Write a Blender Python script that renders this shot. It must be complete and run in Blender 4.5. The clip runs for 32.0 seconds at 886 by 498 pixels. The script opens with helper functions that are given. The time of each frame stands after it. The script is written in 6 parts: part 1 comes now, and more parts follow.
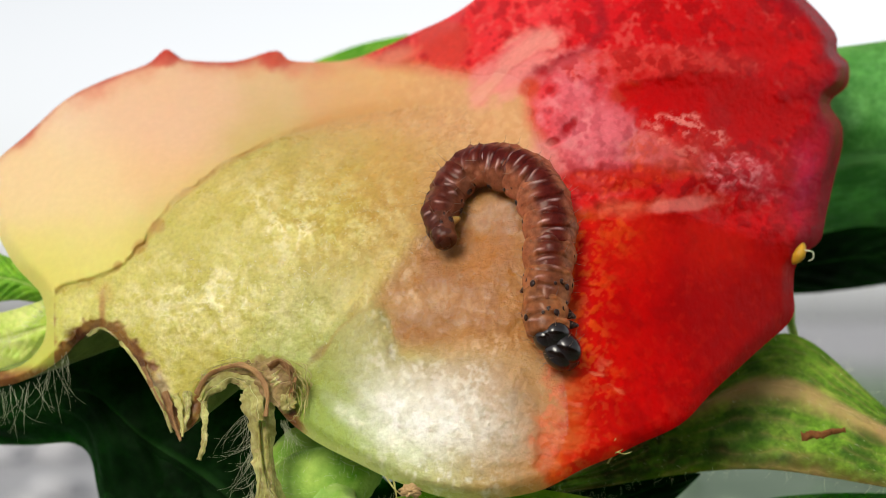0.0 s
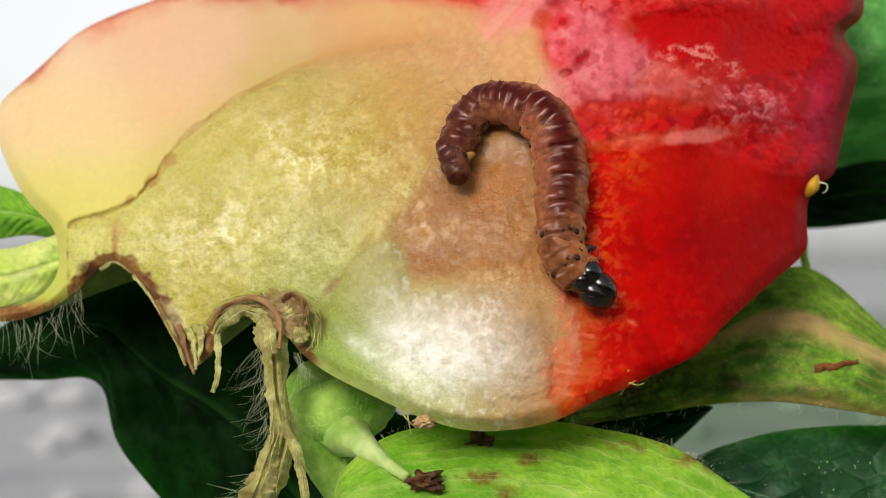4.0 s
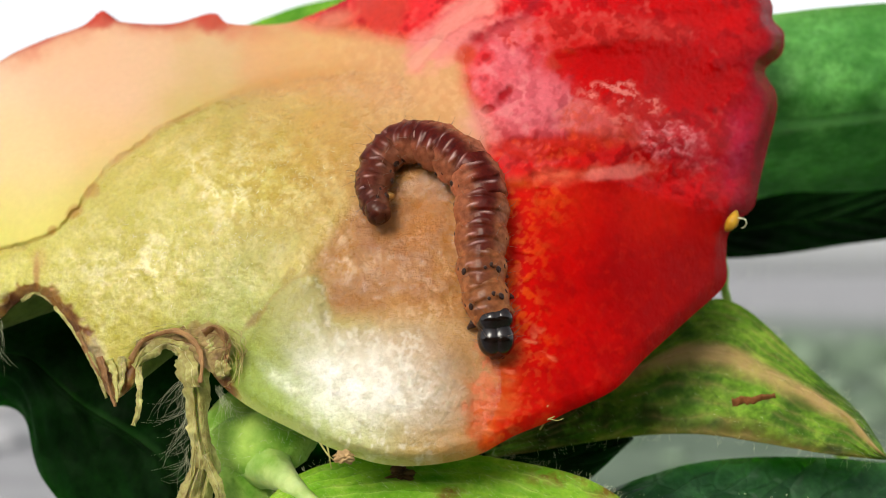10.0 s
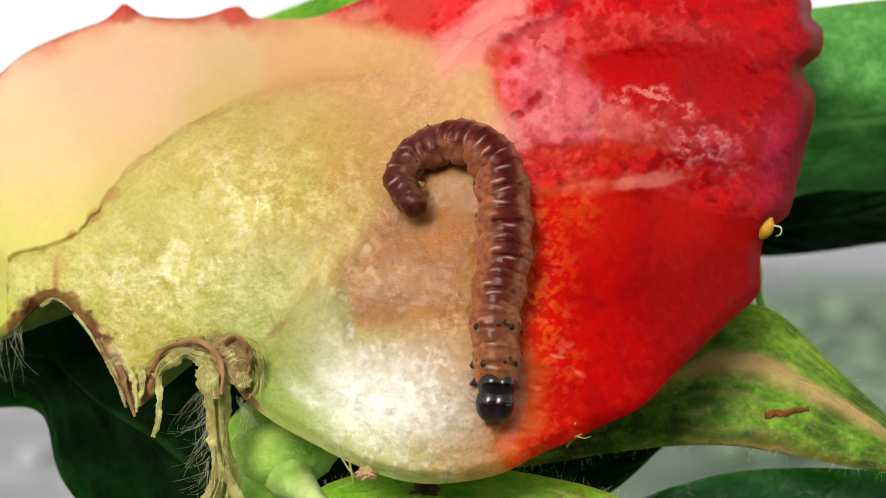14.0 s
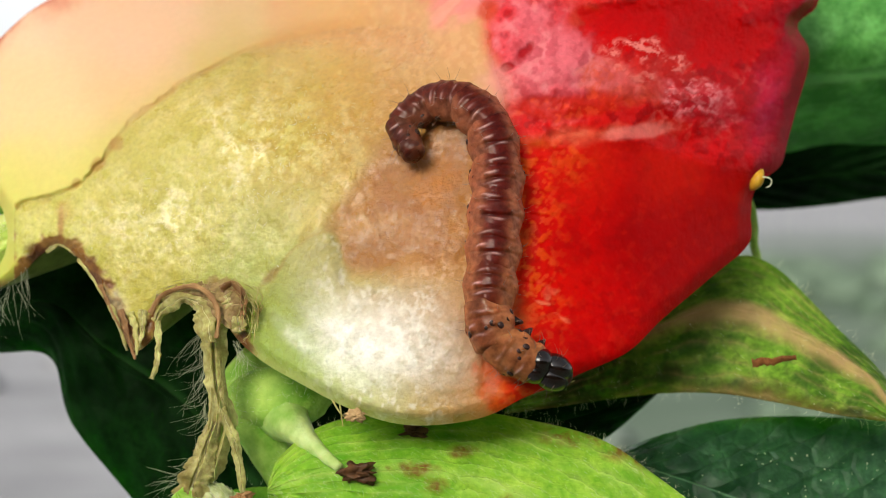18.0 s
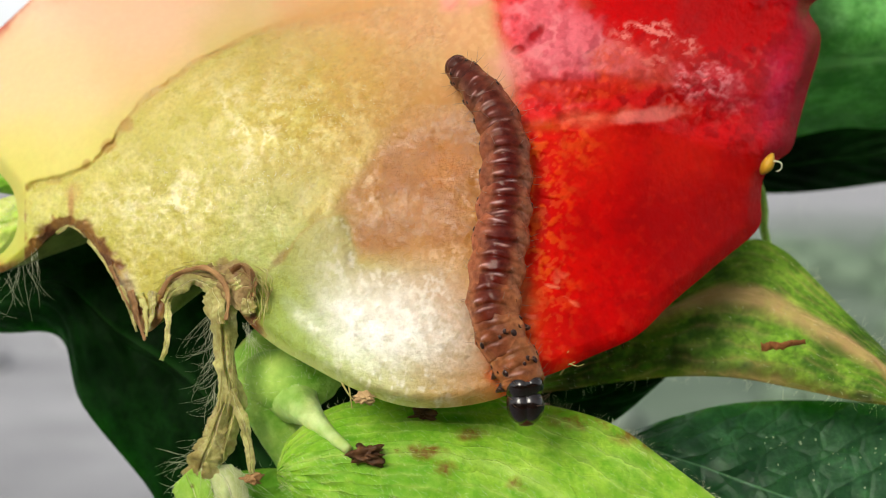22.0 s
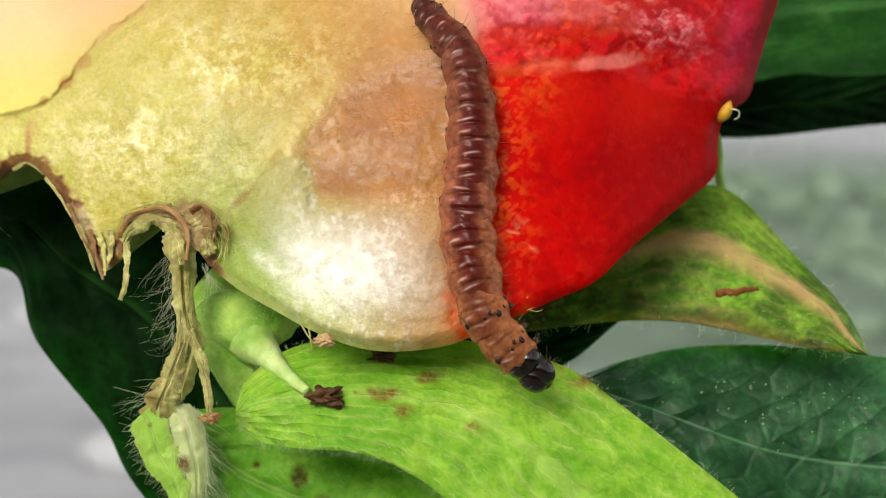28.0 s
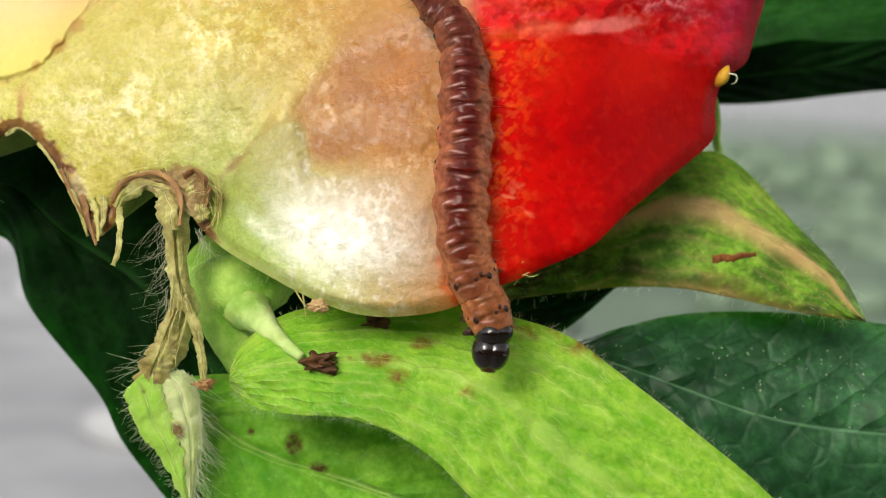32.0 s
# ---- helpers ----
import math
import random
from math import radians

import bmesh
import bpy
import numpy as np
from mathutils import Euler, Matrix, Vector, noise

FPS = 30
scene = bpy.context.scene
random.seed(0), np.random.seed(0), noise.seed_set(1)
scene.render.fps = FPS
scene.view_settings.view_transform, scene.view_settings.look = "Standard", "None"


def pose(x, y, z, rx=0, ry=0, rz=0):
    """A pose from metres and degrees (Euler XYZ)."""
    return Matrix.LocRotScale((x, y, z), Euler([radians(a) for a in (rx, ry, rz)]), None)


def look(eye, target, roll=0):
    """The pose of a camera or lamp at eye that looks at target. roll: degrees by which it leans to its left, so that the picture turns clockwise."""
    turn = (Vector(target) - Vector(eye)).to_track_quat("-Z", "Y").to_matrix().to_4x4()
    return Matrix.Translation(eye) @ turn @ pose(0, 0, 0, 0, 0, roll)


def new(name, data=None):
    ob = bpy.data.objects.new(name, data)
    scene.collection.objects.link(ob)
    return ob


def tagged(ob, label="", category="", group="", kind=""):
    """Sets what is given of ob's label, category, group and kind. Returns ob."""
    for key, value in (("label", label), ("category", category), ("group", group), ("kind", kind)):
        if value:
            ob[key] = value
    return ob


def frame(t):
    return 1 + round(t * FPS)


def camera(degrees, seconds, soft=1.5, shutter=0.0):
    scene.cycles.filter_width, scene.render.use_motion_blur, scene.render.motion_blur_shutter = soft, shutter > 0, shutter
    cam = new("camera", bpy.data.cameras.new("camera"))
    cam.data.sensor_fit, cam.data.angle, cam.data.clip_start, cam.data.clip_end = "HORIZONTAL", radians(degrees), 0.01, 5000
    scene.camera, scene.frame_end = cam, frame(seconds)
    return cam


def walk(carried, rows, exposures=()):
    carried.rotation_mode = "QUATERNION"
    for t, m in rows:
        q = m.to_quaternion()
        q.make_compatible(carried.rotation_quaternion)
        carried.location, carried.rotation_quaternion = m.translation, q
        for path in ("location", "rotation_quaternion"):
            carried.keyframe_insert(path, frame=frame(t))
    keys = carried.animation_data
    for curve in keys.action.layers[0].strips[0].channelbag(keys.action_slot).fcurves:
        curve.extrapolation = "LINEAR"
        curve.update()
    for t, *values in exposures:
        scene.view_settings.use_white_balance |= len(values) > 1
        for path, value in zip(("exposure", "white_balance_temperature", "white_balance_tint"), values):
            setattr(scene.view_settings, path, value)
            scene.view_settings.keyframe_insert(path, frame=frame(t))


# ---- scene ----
# Millimetre plan: u to the right and v upwards on a sheet 74.64 mm before the lens, d the depth behind that sheet.
FAR = 74.64
LIFT = 0.12


def at(u, v, d):
    k = (FAR + d) / FAR
    return Vector((u * k, d, v * k)) * 0.001 + Vector((0, 0, LIFT))


def sight(t, x, y, z, yaw, pitch, roll):
    m = pose(x * 0.001, (y - FAR) * 0.001, z * 0.001 + LIFT, 90 + pitch, 0, yaw) @ pose(0, 0, 0, 0, 0, roll)
    return (t, m)


# ---- camera ----
cam = camera(30, 32.0, 0.8)
cam.data.dof.use_dof = True
cam.data.dof.focus_distance = 0.0708
cam.data.dof.aperture_fstop = 70
walk(cam, [
    sight(0.0, -1.35, -0.40, -2.27, 0.13, 2.68, -0.58),
    sight(0.5, -1.55, -0.33, -2.65, -0.05, 3.04, -0.61),
    sight(1.0, -1.50, -0.27, -2.69, -0.08, 2.62, -0.60),
    sight(1.5, -1.49, -0.20, -2.71, -0.38, 2.81, -0.60),
    sight(2.0, -1.51, -0.15, -2.57, -0.37, 2.51, -0.61),
    sight(2.5, -1.59, -0.12, -2.62, -0.31, 2.24, -0.56),
    sight(3.0, -1.59, -0.28, -2.72, -0.13, 1.63, -0.50),
    sight(3.5, -1.87, -0.30, -2.78, 0.56, 1.71, -0.73),
    sight(4.0, -1.48, -0.25, -2.88, 0.49, 0.83, -0.72),
    sight(4.5, -1.60, -0.08, -2.78, 0.23, 0.13, -0.89),
    sight(6.5, -1.81, -1.09, -2.63, -0.89, 0.10, -0.26),
    sight(7.0, -1.32, -1.00, -2.15, -1.00, 0.65, -0.43),
    sight(7.5, -1.23, -0.93, -2.26, -1.20, 0.65, -0.47),
    sight(8.0, -1.35, -0.93, -2.30, -1.39, 0.68, -0.46),
    sight(8.5, -1.13, -0.95, -2.36, -1.83, 1.10, -0.38),
    sight(9.0, -1.21, -0.83, -2.04, -1.54, 1.08, -0.27),
    sight(9.5, -0.93, -0.80, -1.70, -2.06, 2.16, -0.44),
    sight(10.0, -0.78, -0.69, -1.57, -1.66, 0.96, -0.38),
    sight(10.5, -0.59, -0.25, -0.64, -2.28, 2.31, -0.19),
    sight(11.0, -0.35, -0.35, -0.14, -1.94, 1.71, -0.16),
    sight(11.5, -0.38, -0.32, -0.12, -1.10, 0.19, -0.11),
    sight(12.0, -0.19, -0.23, 0.04, -0.73, 0.01, -0.06),
    sight(12.5, -0.58, -0.08, 0.32, -0.32, -0.20, 0.04),
    sight(13.0, -0.00, 0.00, 0.00, -0.00, 0.00, -0.00),
    sight(13.5, -0.39, 0.66, 0.58, -0.65, -0.50, -0.01),
    sight(14.0, -0.44, 0.99, 1.05, -0.51, -0.78, 0.05),
    sight(14.5, -0.54, 0.90, 0.92, -0.78, -1.23, 0.13),
    sight(15.0, -0.61, 0.52, 0.52, -0.72, -1.01, 0.24),
    sight(15.5, -0.56, -0.28, -0.55, -1.07, -1.42, 0.12),
    sight(17.5, 1.82, -0.60, -0.01, 1.09, -1.79, 0.04),
    sight(18.0, 2.34, -0.64, 0.42, 1.37, -2.04, 0.28),
    sight(18.5, 2.02, -0.51, 0.53, 2.00, -1.97, 0.29),
    sight(19.0, 2.34, -0.49, 0.43, 1.62, -2.53, 0.30),
    sight(19.5, 2.33, -0.45, 0.59, 2.00, -2.60, 0.25),
    sight(20.0, 2.25, -0.42, 0.64, 1.74, -2.48, 0.41),
    sight(20.5, 2.04, -0.38, 0.61, 2.08, -2.89, 0.52),
    sight(21.0, 2.29, -0.51, 0.57, 1.90, -2.62, 0.57),
    sight(21.5, 2.16, -0.99, 0.64, 1.61, -2.34, 0.49),
    sight(22.0, 2.29, -0.67, 0.58, 1.66, -2.76, 0.52),
    sight(22.5, 2.53, -0.43, 0.51, 1.28, -3.42, 0.54),
    sight(23.0, 2.41, -0.48, 0.43, 1.51, -3.55, 0.62),
    sight(23.5, 2.37, -0.65, 0.35, 1.61, -3.75, 0.66),
    sight(24.0, 2.54, -0.74, 0.36, 1.46, -3.48, 0.73),
    sight(24.5, 2.50, -0.47, 0.47, 1.48, -3.16, 0.65),
    sight(25.0, 2.46, -0.35, 0.50, 1.48, -3.43, 0.64),
    sight(25.5, 2.54, -0.52, 0.45, 1.22, -4.25, 0.66),
    sight(27.5, 0.90, -0.85, 1.18, -0.39, -5.53, 1.39),
    sight(28.0, 1.19, -0.91, 1.45, -0.63, -5.35, 1.50),
    sight(28.5, 1.23, -0.88, 1.17, -0.64, -5.43, 1.36),
    sight(29.0, 1.26, -0.85, 1.27, -0.73, -5.41, 1.45),
    sight(29.5, 1.20, -0.86, 1.14, -0.74, -5.47, 1.54),
    sight(30.0, 1.21, -0.68, 1.20, -0.87, -5.66, 1.54),
    sight(30.5, 1.67, -0.93, 1.29, -0.79, -5.93, 1.49),
    sight(31.0, 1.40, -0.76, 1.42, -0.66, -5.82, 1.53),
    sight(31.5, 1.55, -0.58, 1.38, -0.75, -5.83, 1.44),
    sight(32.0, 1.53, -0.48, 0.97, -0.57, -6.21, 1.46),
], [(0.0, -0.18), (4.0, -0.16), (8.0, -0.06), (13.0, -0.04), (20.0, 0.0), (26.0, 0.06), (30.0, 0.12), (32.0, 0.14)])

# ---- light ----
scene.view_settings.exposure = 0.0
world = bpy.data.worlds.new("overcast_sky")
scene.world = world
world.use_nodes = True
wn, wl = world.node_tree.nodes, world.node_tree.links
sky = wn.new("ShaderNodeTexSky")
sky.sky_type = "NISHITA"
sky.sun_disc = False
sky.sun_elevation, sky.sun_rotation = radians(31), radians(203)
sky.air_density, sky.dust_density = 1.0, 2.0
grey = wn.new("ShaderNodeHueSaturation")
grey.inputs["Saturation"].default_value = 0.12
wl.new(sky.outputs["Color"], grey.inputs["Color"])
wl.new(grey.outputs["Color"], wn["Background"].inputs["Color"])
wn["Background"].inputs["Strength"].default_value = 0.20

sun_data = bpy.data.lights.new("sun", "SUN")
sun_data.energy, sun_data.angle, sun_data.color = 2.15, radians(25), (1.0, 0.935, 0.77)
sun = new("sun", sun_data)
sun.matrix_world = look((-0.42, -1.0, 0.66), (0, 0, 0.1))


# ---- materials ----
def srgb(r, g, b):
    f = lambda c: c / 12.92 / 255 if c < 10 else ((c / 255 + 0.055) / 1.055) ** 2.4
    return (f(r), f(g), f(b), 1.0)


class Mat:
    """A small builder round one node material."""

    def __init__(self, name, rough=0.5, spec=0.35):
        self.m = bpy.data.materials.new(name)
        self.m.use_nodes = True
        self.n, self.l = self.m.node_tree.nodes, self.m.node_tree.links
        self.p = self.n["Principled BSDF"]
        self.p.inputs["Roughness"].default_value = rough
        self.p.inputs["Specular IOR Level"].default_value = spec
        self.coord = self.n.new("ShaderNodeTexCoord")

    def noise(self, scale, detail=4, rough=0.55, stretch=None):
        t = self.n.new("ShaderNodeTexNoise")
        t.inputs["Scale"].default_value, t.inputs["Detail"].default_value, t.inputs["Roughness"].default_value = scale, detail, rough
        src = self.coord.outputs["Object"]
        if stretch:
            mp = self.n.new("ShaderNodeMapping")
            mp.inputs["Scale"].default_value = stretch
            self.l.new(src, mp.inputs["Vector"])
            src = mp.outputs["Vector"]
        self.l.new(src, t.inputs["Vector"])
        return t.outputs["Fac"]

    def cells(self, scale, feature="F1"):
        t = self.n.new("ShaderNodeTexVoronoi")
        t.feature = feature
        t.inputs["Scale"].default_value = scale
        self.l.new(self.coord.outputs["Object"], t.inputs["Vector"])
        return t.outputs["Distance"]

    def attr(self, name):
        a = self.n.new("ShaderNodeAttribute")
        a.attribute_name = name
        return a

    def ramp(self, fac, stops):
        r = self.n.new("ShaderNodeValToRGB")
        e = r.color_ramp.elements
        while len(e) < len(stops):
            e.new(0.5)
        for el, (pos, col) in zip(e, stops):
            el.position = pos
            el.color = col if len(col) == 4 else (*col, 1)
        self.l.new(fac, r.inputs["Fac"])
        return r.outputs["Color"]

    def value(self, fac, a, b, lo=0.0, hi=1.0):
        r = self.n.new("ShaderNodeMapRange")
        for key, val in (("From Min", a), ("From Max", b), ("To Min", lo), ("To Max", hi)):
            r.inputs[key].default_value = val
        self.l.new(fac, r.inputs["Value"])
        return r.outputs["Result"]

    def mix(self, fac, a, b, mode="MIX"):
        x = self.n.new("ShaderNodeMix")
        x.data_type, x.blend_type = "RGBA", mode
        for key, val in ((0, fac), (6, a), (7, b)):
            if isinstance(val, (int, float, tuple)):
                x.inputs[key].default_value = val
            else:
                self.l.new(val, x.inputs[key])
        return x.outputs[2]

    def math(self, op, a, b=0.0):
        x = self.n.new("ShaderNodeMath")
        x.operation = op
        for key, val in ((0, a), (1, b)):
            if isinstance(val, (int, float)):
                x.inputs[key].default_value = val
            else:
                self.l.new(val, x.inputs[key])
        return x.outputs[0]

    def colour(self, c):
        if isinstance(c, tuple):
            self.p.inputs["Base Color"].default_value = c
        else:
            self.l.new(c, self.p.inputs["Base Color"])
        return self

    def rough(self, r):
        self.l.new(r, self.p.inputs["Roughness"])
        return self

    def bump(self, h, mm=0.05, strength=0.6):
        b = self.n.new("ShaderNodeBump")
        b.inputs["Distance"].default_value, b.inputs["Strength"].default_value = mm * 0.001, strength
        self.l.new(h, b.inputs["Height"])
        self.l.new(b.outputs["Normal"], self.p.inputs["Normal"])
        return self

    def soft(self, weight, mm, radius=(1.0, 0.45, 0.25)):
        self.p.inputs["Subsurface Weight"].default_value = weight
        self.p.inputs["Subsurface Scale"].default_value = mm * 0.001
        self.p.inputs["Subsurface Radius"].default_value = radius
        return self


def flesh_material(name, rough_lo, rough_hi, grain, bump_mm, soft_w, spec=0.3, wet=0.25, stretch=None, mottle=1.0):
    k = Mat(name, 0.4, spec)
    n1, n2 = k.noise(2600 * grain, 6, 0.65, stretch), k.noise(520 * grain, 3, 0.5, stretch)
    tone = k.ramp(n1, [(0.28, tuple(0.96 - mottle * q for q in (0.32, 0.36, 0.43))), (0.50, (0.96, 0.96, 0.95)), (0.74, (0.98 + 0.24 * mottle,) * 3)])
    k.colour(k.mix(1.0, k.attr("tint").outputs["Color"], tone, "MULTIPLY"))
    k.rough(k.value(n2, 0.35, 0.65, rough_lo, rough_hi))
    k.bump(k.math("ADD", n1, k.math("MULTIPLY", n2, 1.6)), bump_mm, 0.7)
    k.soft(soft_w, 0.7)
    k.p.inputs["Coat Weight"].default_value = wet
    k.p.inputs["Coat Roughness"].default_value = 0.12
    return k.m


M_OUTER = flesh_material("pale_flesh", 0.40, 0.60, 1.2, 0.02, 0.35, 0.3, 0.05, None, 0.10)
M_CORE = flesh_material("pithy_core", 0.2, 0.5, 1.9, 0.09, 0.25, 0.4, 0.12, None, 0.55)
M_CHAMBER = flesh_material("eaten_flesh", 0.12, 0.4, 2.2, 0.11, 0.2, 0.45, 0.15, None, 0.5)
M_BULGE = flesh_material("white_flesh", 0.15, 0.4, 2.6, 0.10, 0.15, 0.4, 0.1, None, 0.32)
M_RED = flesh_material("red_flesh", 0.3, 0.55, 1.2, 0.06, 0.05, 0.05, 0.0, None, 0.3)
M_WET = flesh_material("wet_red_flesh", 0.10, 0.24, 1.3, 0.10, 0.03, 0.10, 0.0, None, 0.35)
M_SKIN = flesh_material("red_skin", 0.35, 0.55, 0.5, 0.05, 0.05, 0.06, 0.0)


def leaf_material(name, dark, light, rib, spots=None, rough=0.5, veins=26.0, band=0.035, gloss=0.12, net_depth=0.1, scorch=None, blotch=0.0, rib_mix=0.75, vein_depth=0.35, streaks=0.0):
    k = Mat(name, rough, gloss)
    uv = k.attr("span").outputs["Vector"]
    sep = k.n.new("ShaderNodeSeparateXYZ")
    k.l.new(uv, sep.inputs[0])
    along, across, stain = sep.outputs[0], sep.outputs[1], sep.outputs[2]
    off = k.math("ABSOLUTE", k.math("SUBTRACT", across, 0.5))
    wob = k.math("MULTIPLY", k.noise(260, 3), 0.10)
    phase = k.math("MULTIPLY", k.math("ADD", k.math("SUBTRACT", along, k.math("MULTIPLY", off, 0.55)), wob), veins)
    side = k.math("POWER", k.math("ABSOLUTE", k.math("SINE", phase)), 0.35)
    main = k.value(k.math("ADD", off, k.math("MULTIPLY", k.math("SUBTRACT", k.noise(330, 4), 0.5), band)), band * 0.3, band, 1.0, 0.0)
    net = k.value(k.cells(640, "DISTANCE_TO_EDGE"), 0.0, 0.12, 0.0, 1.0)
    tone = k.math("ADD", k.math("MULTIPLY", k.noise(160, 4), 0.6), k.math("MULTIPLY", k.noise(620, 4, 0.65), 0.4))
    fine = k.math("ADD", k.math("MULTIPLY", k.noise(1500, 4), 0.55), k.math("MULTIPLY", k.noise(4200, 4, 0.6), 0.45))
    c = k.ramp(tone, [(0.36, dark), (0.62, light)])
    c = k.mix(k.math("MULTIPLY", k.math("SUBTRACT", 1.0, side), 0.16), c, rib)
    c = k.mix(k.value(fine, 0.42, 0.62, 0.0, 0.6), c, dark)
    if blotch:
        c = k.mix(k.value(k.noise(420, 5, 0.7), 0.46, 0.60, 0.0, blotch), c, dark)
    c = k.mix(k.math("MULTIPLY", main, rib_mix), c, rib)
    if scorch:
        c = k.mix(k.value(k.math("ADD", across, k.math("MULTIPLY", k.noise(500, 5, 0.7), 0.25)), 0.98, 1.10, 0.0, 0.85), c, scorch)
    if spots:
        c = k.mix(k.value(k.math("MULTIPLY", stain, k.value(k.noise(620, 5, 0.7), 0.36, 0.62)), 0.10, 0.60, 0.0, 0.9), c, spots)
    run = k.math("ADD", k.math("MULTIPLY", across, 34.0), k.math("MULTIPLY", k.noise(240, 4, 0.6), 9.0))
    line = k.math("POWER", k.math("ABSOLUTE", k.math("SINE", run)), 0.6)
    if streaks:
        broken = k.value(k.noise(520, 4, 0.65), 0.40, 0.60, 0.0, streaks)
        c = k.mix(k.math("MULTIPLY", k.math("SUBTRACT", 1.0, line), broken), c, rib)
        c = k.mix(k.value(k.noise(900, 5, 0.7), 0.50, 0.64, 0.0, 0.5 * streaks), c, dark)
    k.colour(c)
    k.rough(k.value(fine, 0.3, 0.7, rough - 0.12, rough + 0.15))
    h = k.math("ADD", k.math("ADD", k.math("MULTIPLY", side, vein_depth), k.math("MULTIPLY", line, 0.6 * streaks)), k.math("ADD", k.math("MULTIPLY", net, net_depth), k.math("MULTIPLY", fine, 0.5)))
    k.bump(k.math("SUBTRACT", h, k.math("MULTIPLY", main, -0.35 * rib_mix)), 0.22, 0.9)
    k.soft(0.3, 0.6, (0.5, 1.0, 0.2))
    return k.m


M_LEAF = leaf_material("lime_leaf", (0.09, 0.30, 0.006, 1), (0.36, 0.60, 0.05, 1), (0.52, 0.66, 0.16, 1), (0.17, 0.05, 0.012, 1), 0.5, 30.0, 0.06, blotch=0.3, rib_mix=0.3, vein_depth=0.08, streaks=0.55)
M_LEAF_TAN = leaf_material("mid_green_leaf", (0.018, 0.07, 0.004, 1), (0.28, 0.52, 0.04, 1), (0.50, 0.32, 0.14, 1), (0.030, 0.040, 0.006, 1), 0.5, 14.0, 0.13, scorch=(0.10, 0.06, 0.015, 1), blotch=0.8, streaks=0.35)
M_LEAF_DARK = leaf_material("dark_green_leaf", (0.005, 0.034, 0.010, 1), (0.050, 0.165, 0.060, 1), (0.12, 0.25, 0.13, 1), None, 0.42, 30.0, 0.010, 0.20, 0.28, blotch=0.6, vein_depth=0.6)
# leaf green taken almost to black, so the colour itself holds the shade
M_LEAF_SHADE = leaf_material("shade_green_leaf", (0.001, 0.006, 0.001, 1), (0.005, 0.030, 0.004, 1), (0.014, 0.05, 0.01, 1), None, 0.6, 12.0, 0.035, 0.04)
M_LEAF_BACK = leaf_material("green_leaf", (0.030, 0.15, 0.020, 1), (0.16, 0.44, 0.11, 1), (0.16, 0.40, 0.12, 1), None, 0.42, 9.0, blotch=0.6)


def plain_material(name, a, b, scale, rough=0.6, bump_mm=0.04, soft_w=0.0, stretch=None, spec=0.25):
    k = Mat(name, rough, spec)
    n = k.noise(scale, 5, 0.6, stretch)
    k.colour(k.ramp(n, [(0.3, a), (0.7, b)]))
    k.rough(k.value(n, 0.3, 0.7, max(0.05, rough - 0.12), rough + 0.12))
    k.bump(k.noise(scale * 2.2, 4, 0.6, stretch), bump_mm, 0.7)
    if soft_w:
        k.soft(soft_w, 0.4)
    return k.m




def earth(name, lift, bump_mm):
    """Pale sandy ground, mossy in patches on one side of the plant."""
    k = Mat(name, 0.9, 0.2)
    n = k.noise(9, 5, 0.6)
    c = k.ramp(n, [(0.3, (0.25 * lift, 0.25 * lift, 0.26 * lift, 1)), (0.7, (0.46 * lift, 0.46 * lift, 0.48 * lift, 1))])
    moss = k.ramp(n, [(0.3, (0.07 * lift, 0.11 * lift, 0.07 * lift, 1)), (0.7, (0.20 * lift, 0.26 * lift, 0.19 * lift, 1))])
    sep = k.n.new("ShaderNodeSeparateXYZ")
    k.l.new(k.coord.outputs["Object"], sep.inputs[0])
    patchy = k.math("MULTIPLY", k.math("SUBTRACT", k.noise(1.6, 6, 0.6), 0.5), 1.6)
    far = k.n.new("ShaderNodeVectorMath")
    far.operation = "LENGTH"
    k.l.new(k.coord.outputs["Object"], far.inputs[0])
    wander = k.math("MULTIPLY", patchy, k.value(far.outputs["Value"], 0.0, 4.0, 0.15, 2.4))
    side = k.value(k.math("ADD", sep.outputs[0], wander), -0.12, 0.10)
    near = k.value(k.math("ADD", far.outputs["Value"], k.math("MULTIPLY", patchy, 3.0)), 2.6, 5.4, 1.0, 0.0)
    k.colour(k.mix(k.math("MULTIPLY", side, near), c, moss))
    return k.bump(k.noise(20, 4), bump_mm, 0.7).m


M_GROUND = earth("pale_ground", 1.0, 3.0)
# for the unseen wall added behind the lens
M_DARK_SCREEN = plain_material("dark_screen_green", (0.006, 0.018, 0.004, 1), (0.03, 0.07, 0.015, 1), 40, 0.8, 6.0)
M_BROWN = plain_material("dried_brown", (0.17, 0.075, 0.025, 1), (0.44, 0.25, 0.10, 1), 900, 0.6, 0.06, 0.1)
M_DEAD = plain_material("blackened_brown", (0.014, 0.006, 0.003, 1), (0.20, 0.085, 0.028, 1), 900, 0.5, 0.15)
M_STRAW = plain_material("straw_sepal", (0.19, 0.13, 0.030, 1), (0.62, 0.58, 0.20, 1), 700, 0.55, 0.05, 0.15)
M_STEM = plain_material("green_stem", (0.14, 0.38, 0.02, 1), (0.54, 0.76, 0.16, 1), 700, 0.65, 0.30, 0.2)
M_HAIR = plain_material("pale_hair", (0.66, 0.70, 0.40, 1), (0.88, 0.88, 0.64, 1), 300, 0.4, 0.0)
M_SEED = plain_material("yellow_achene", (0.38, 0.16, 0.01, 1), (0.62, 0.36, 0.03, 1), 900, 0.35, 0.03)
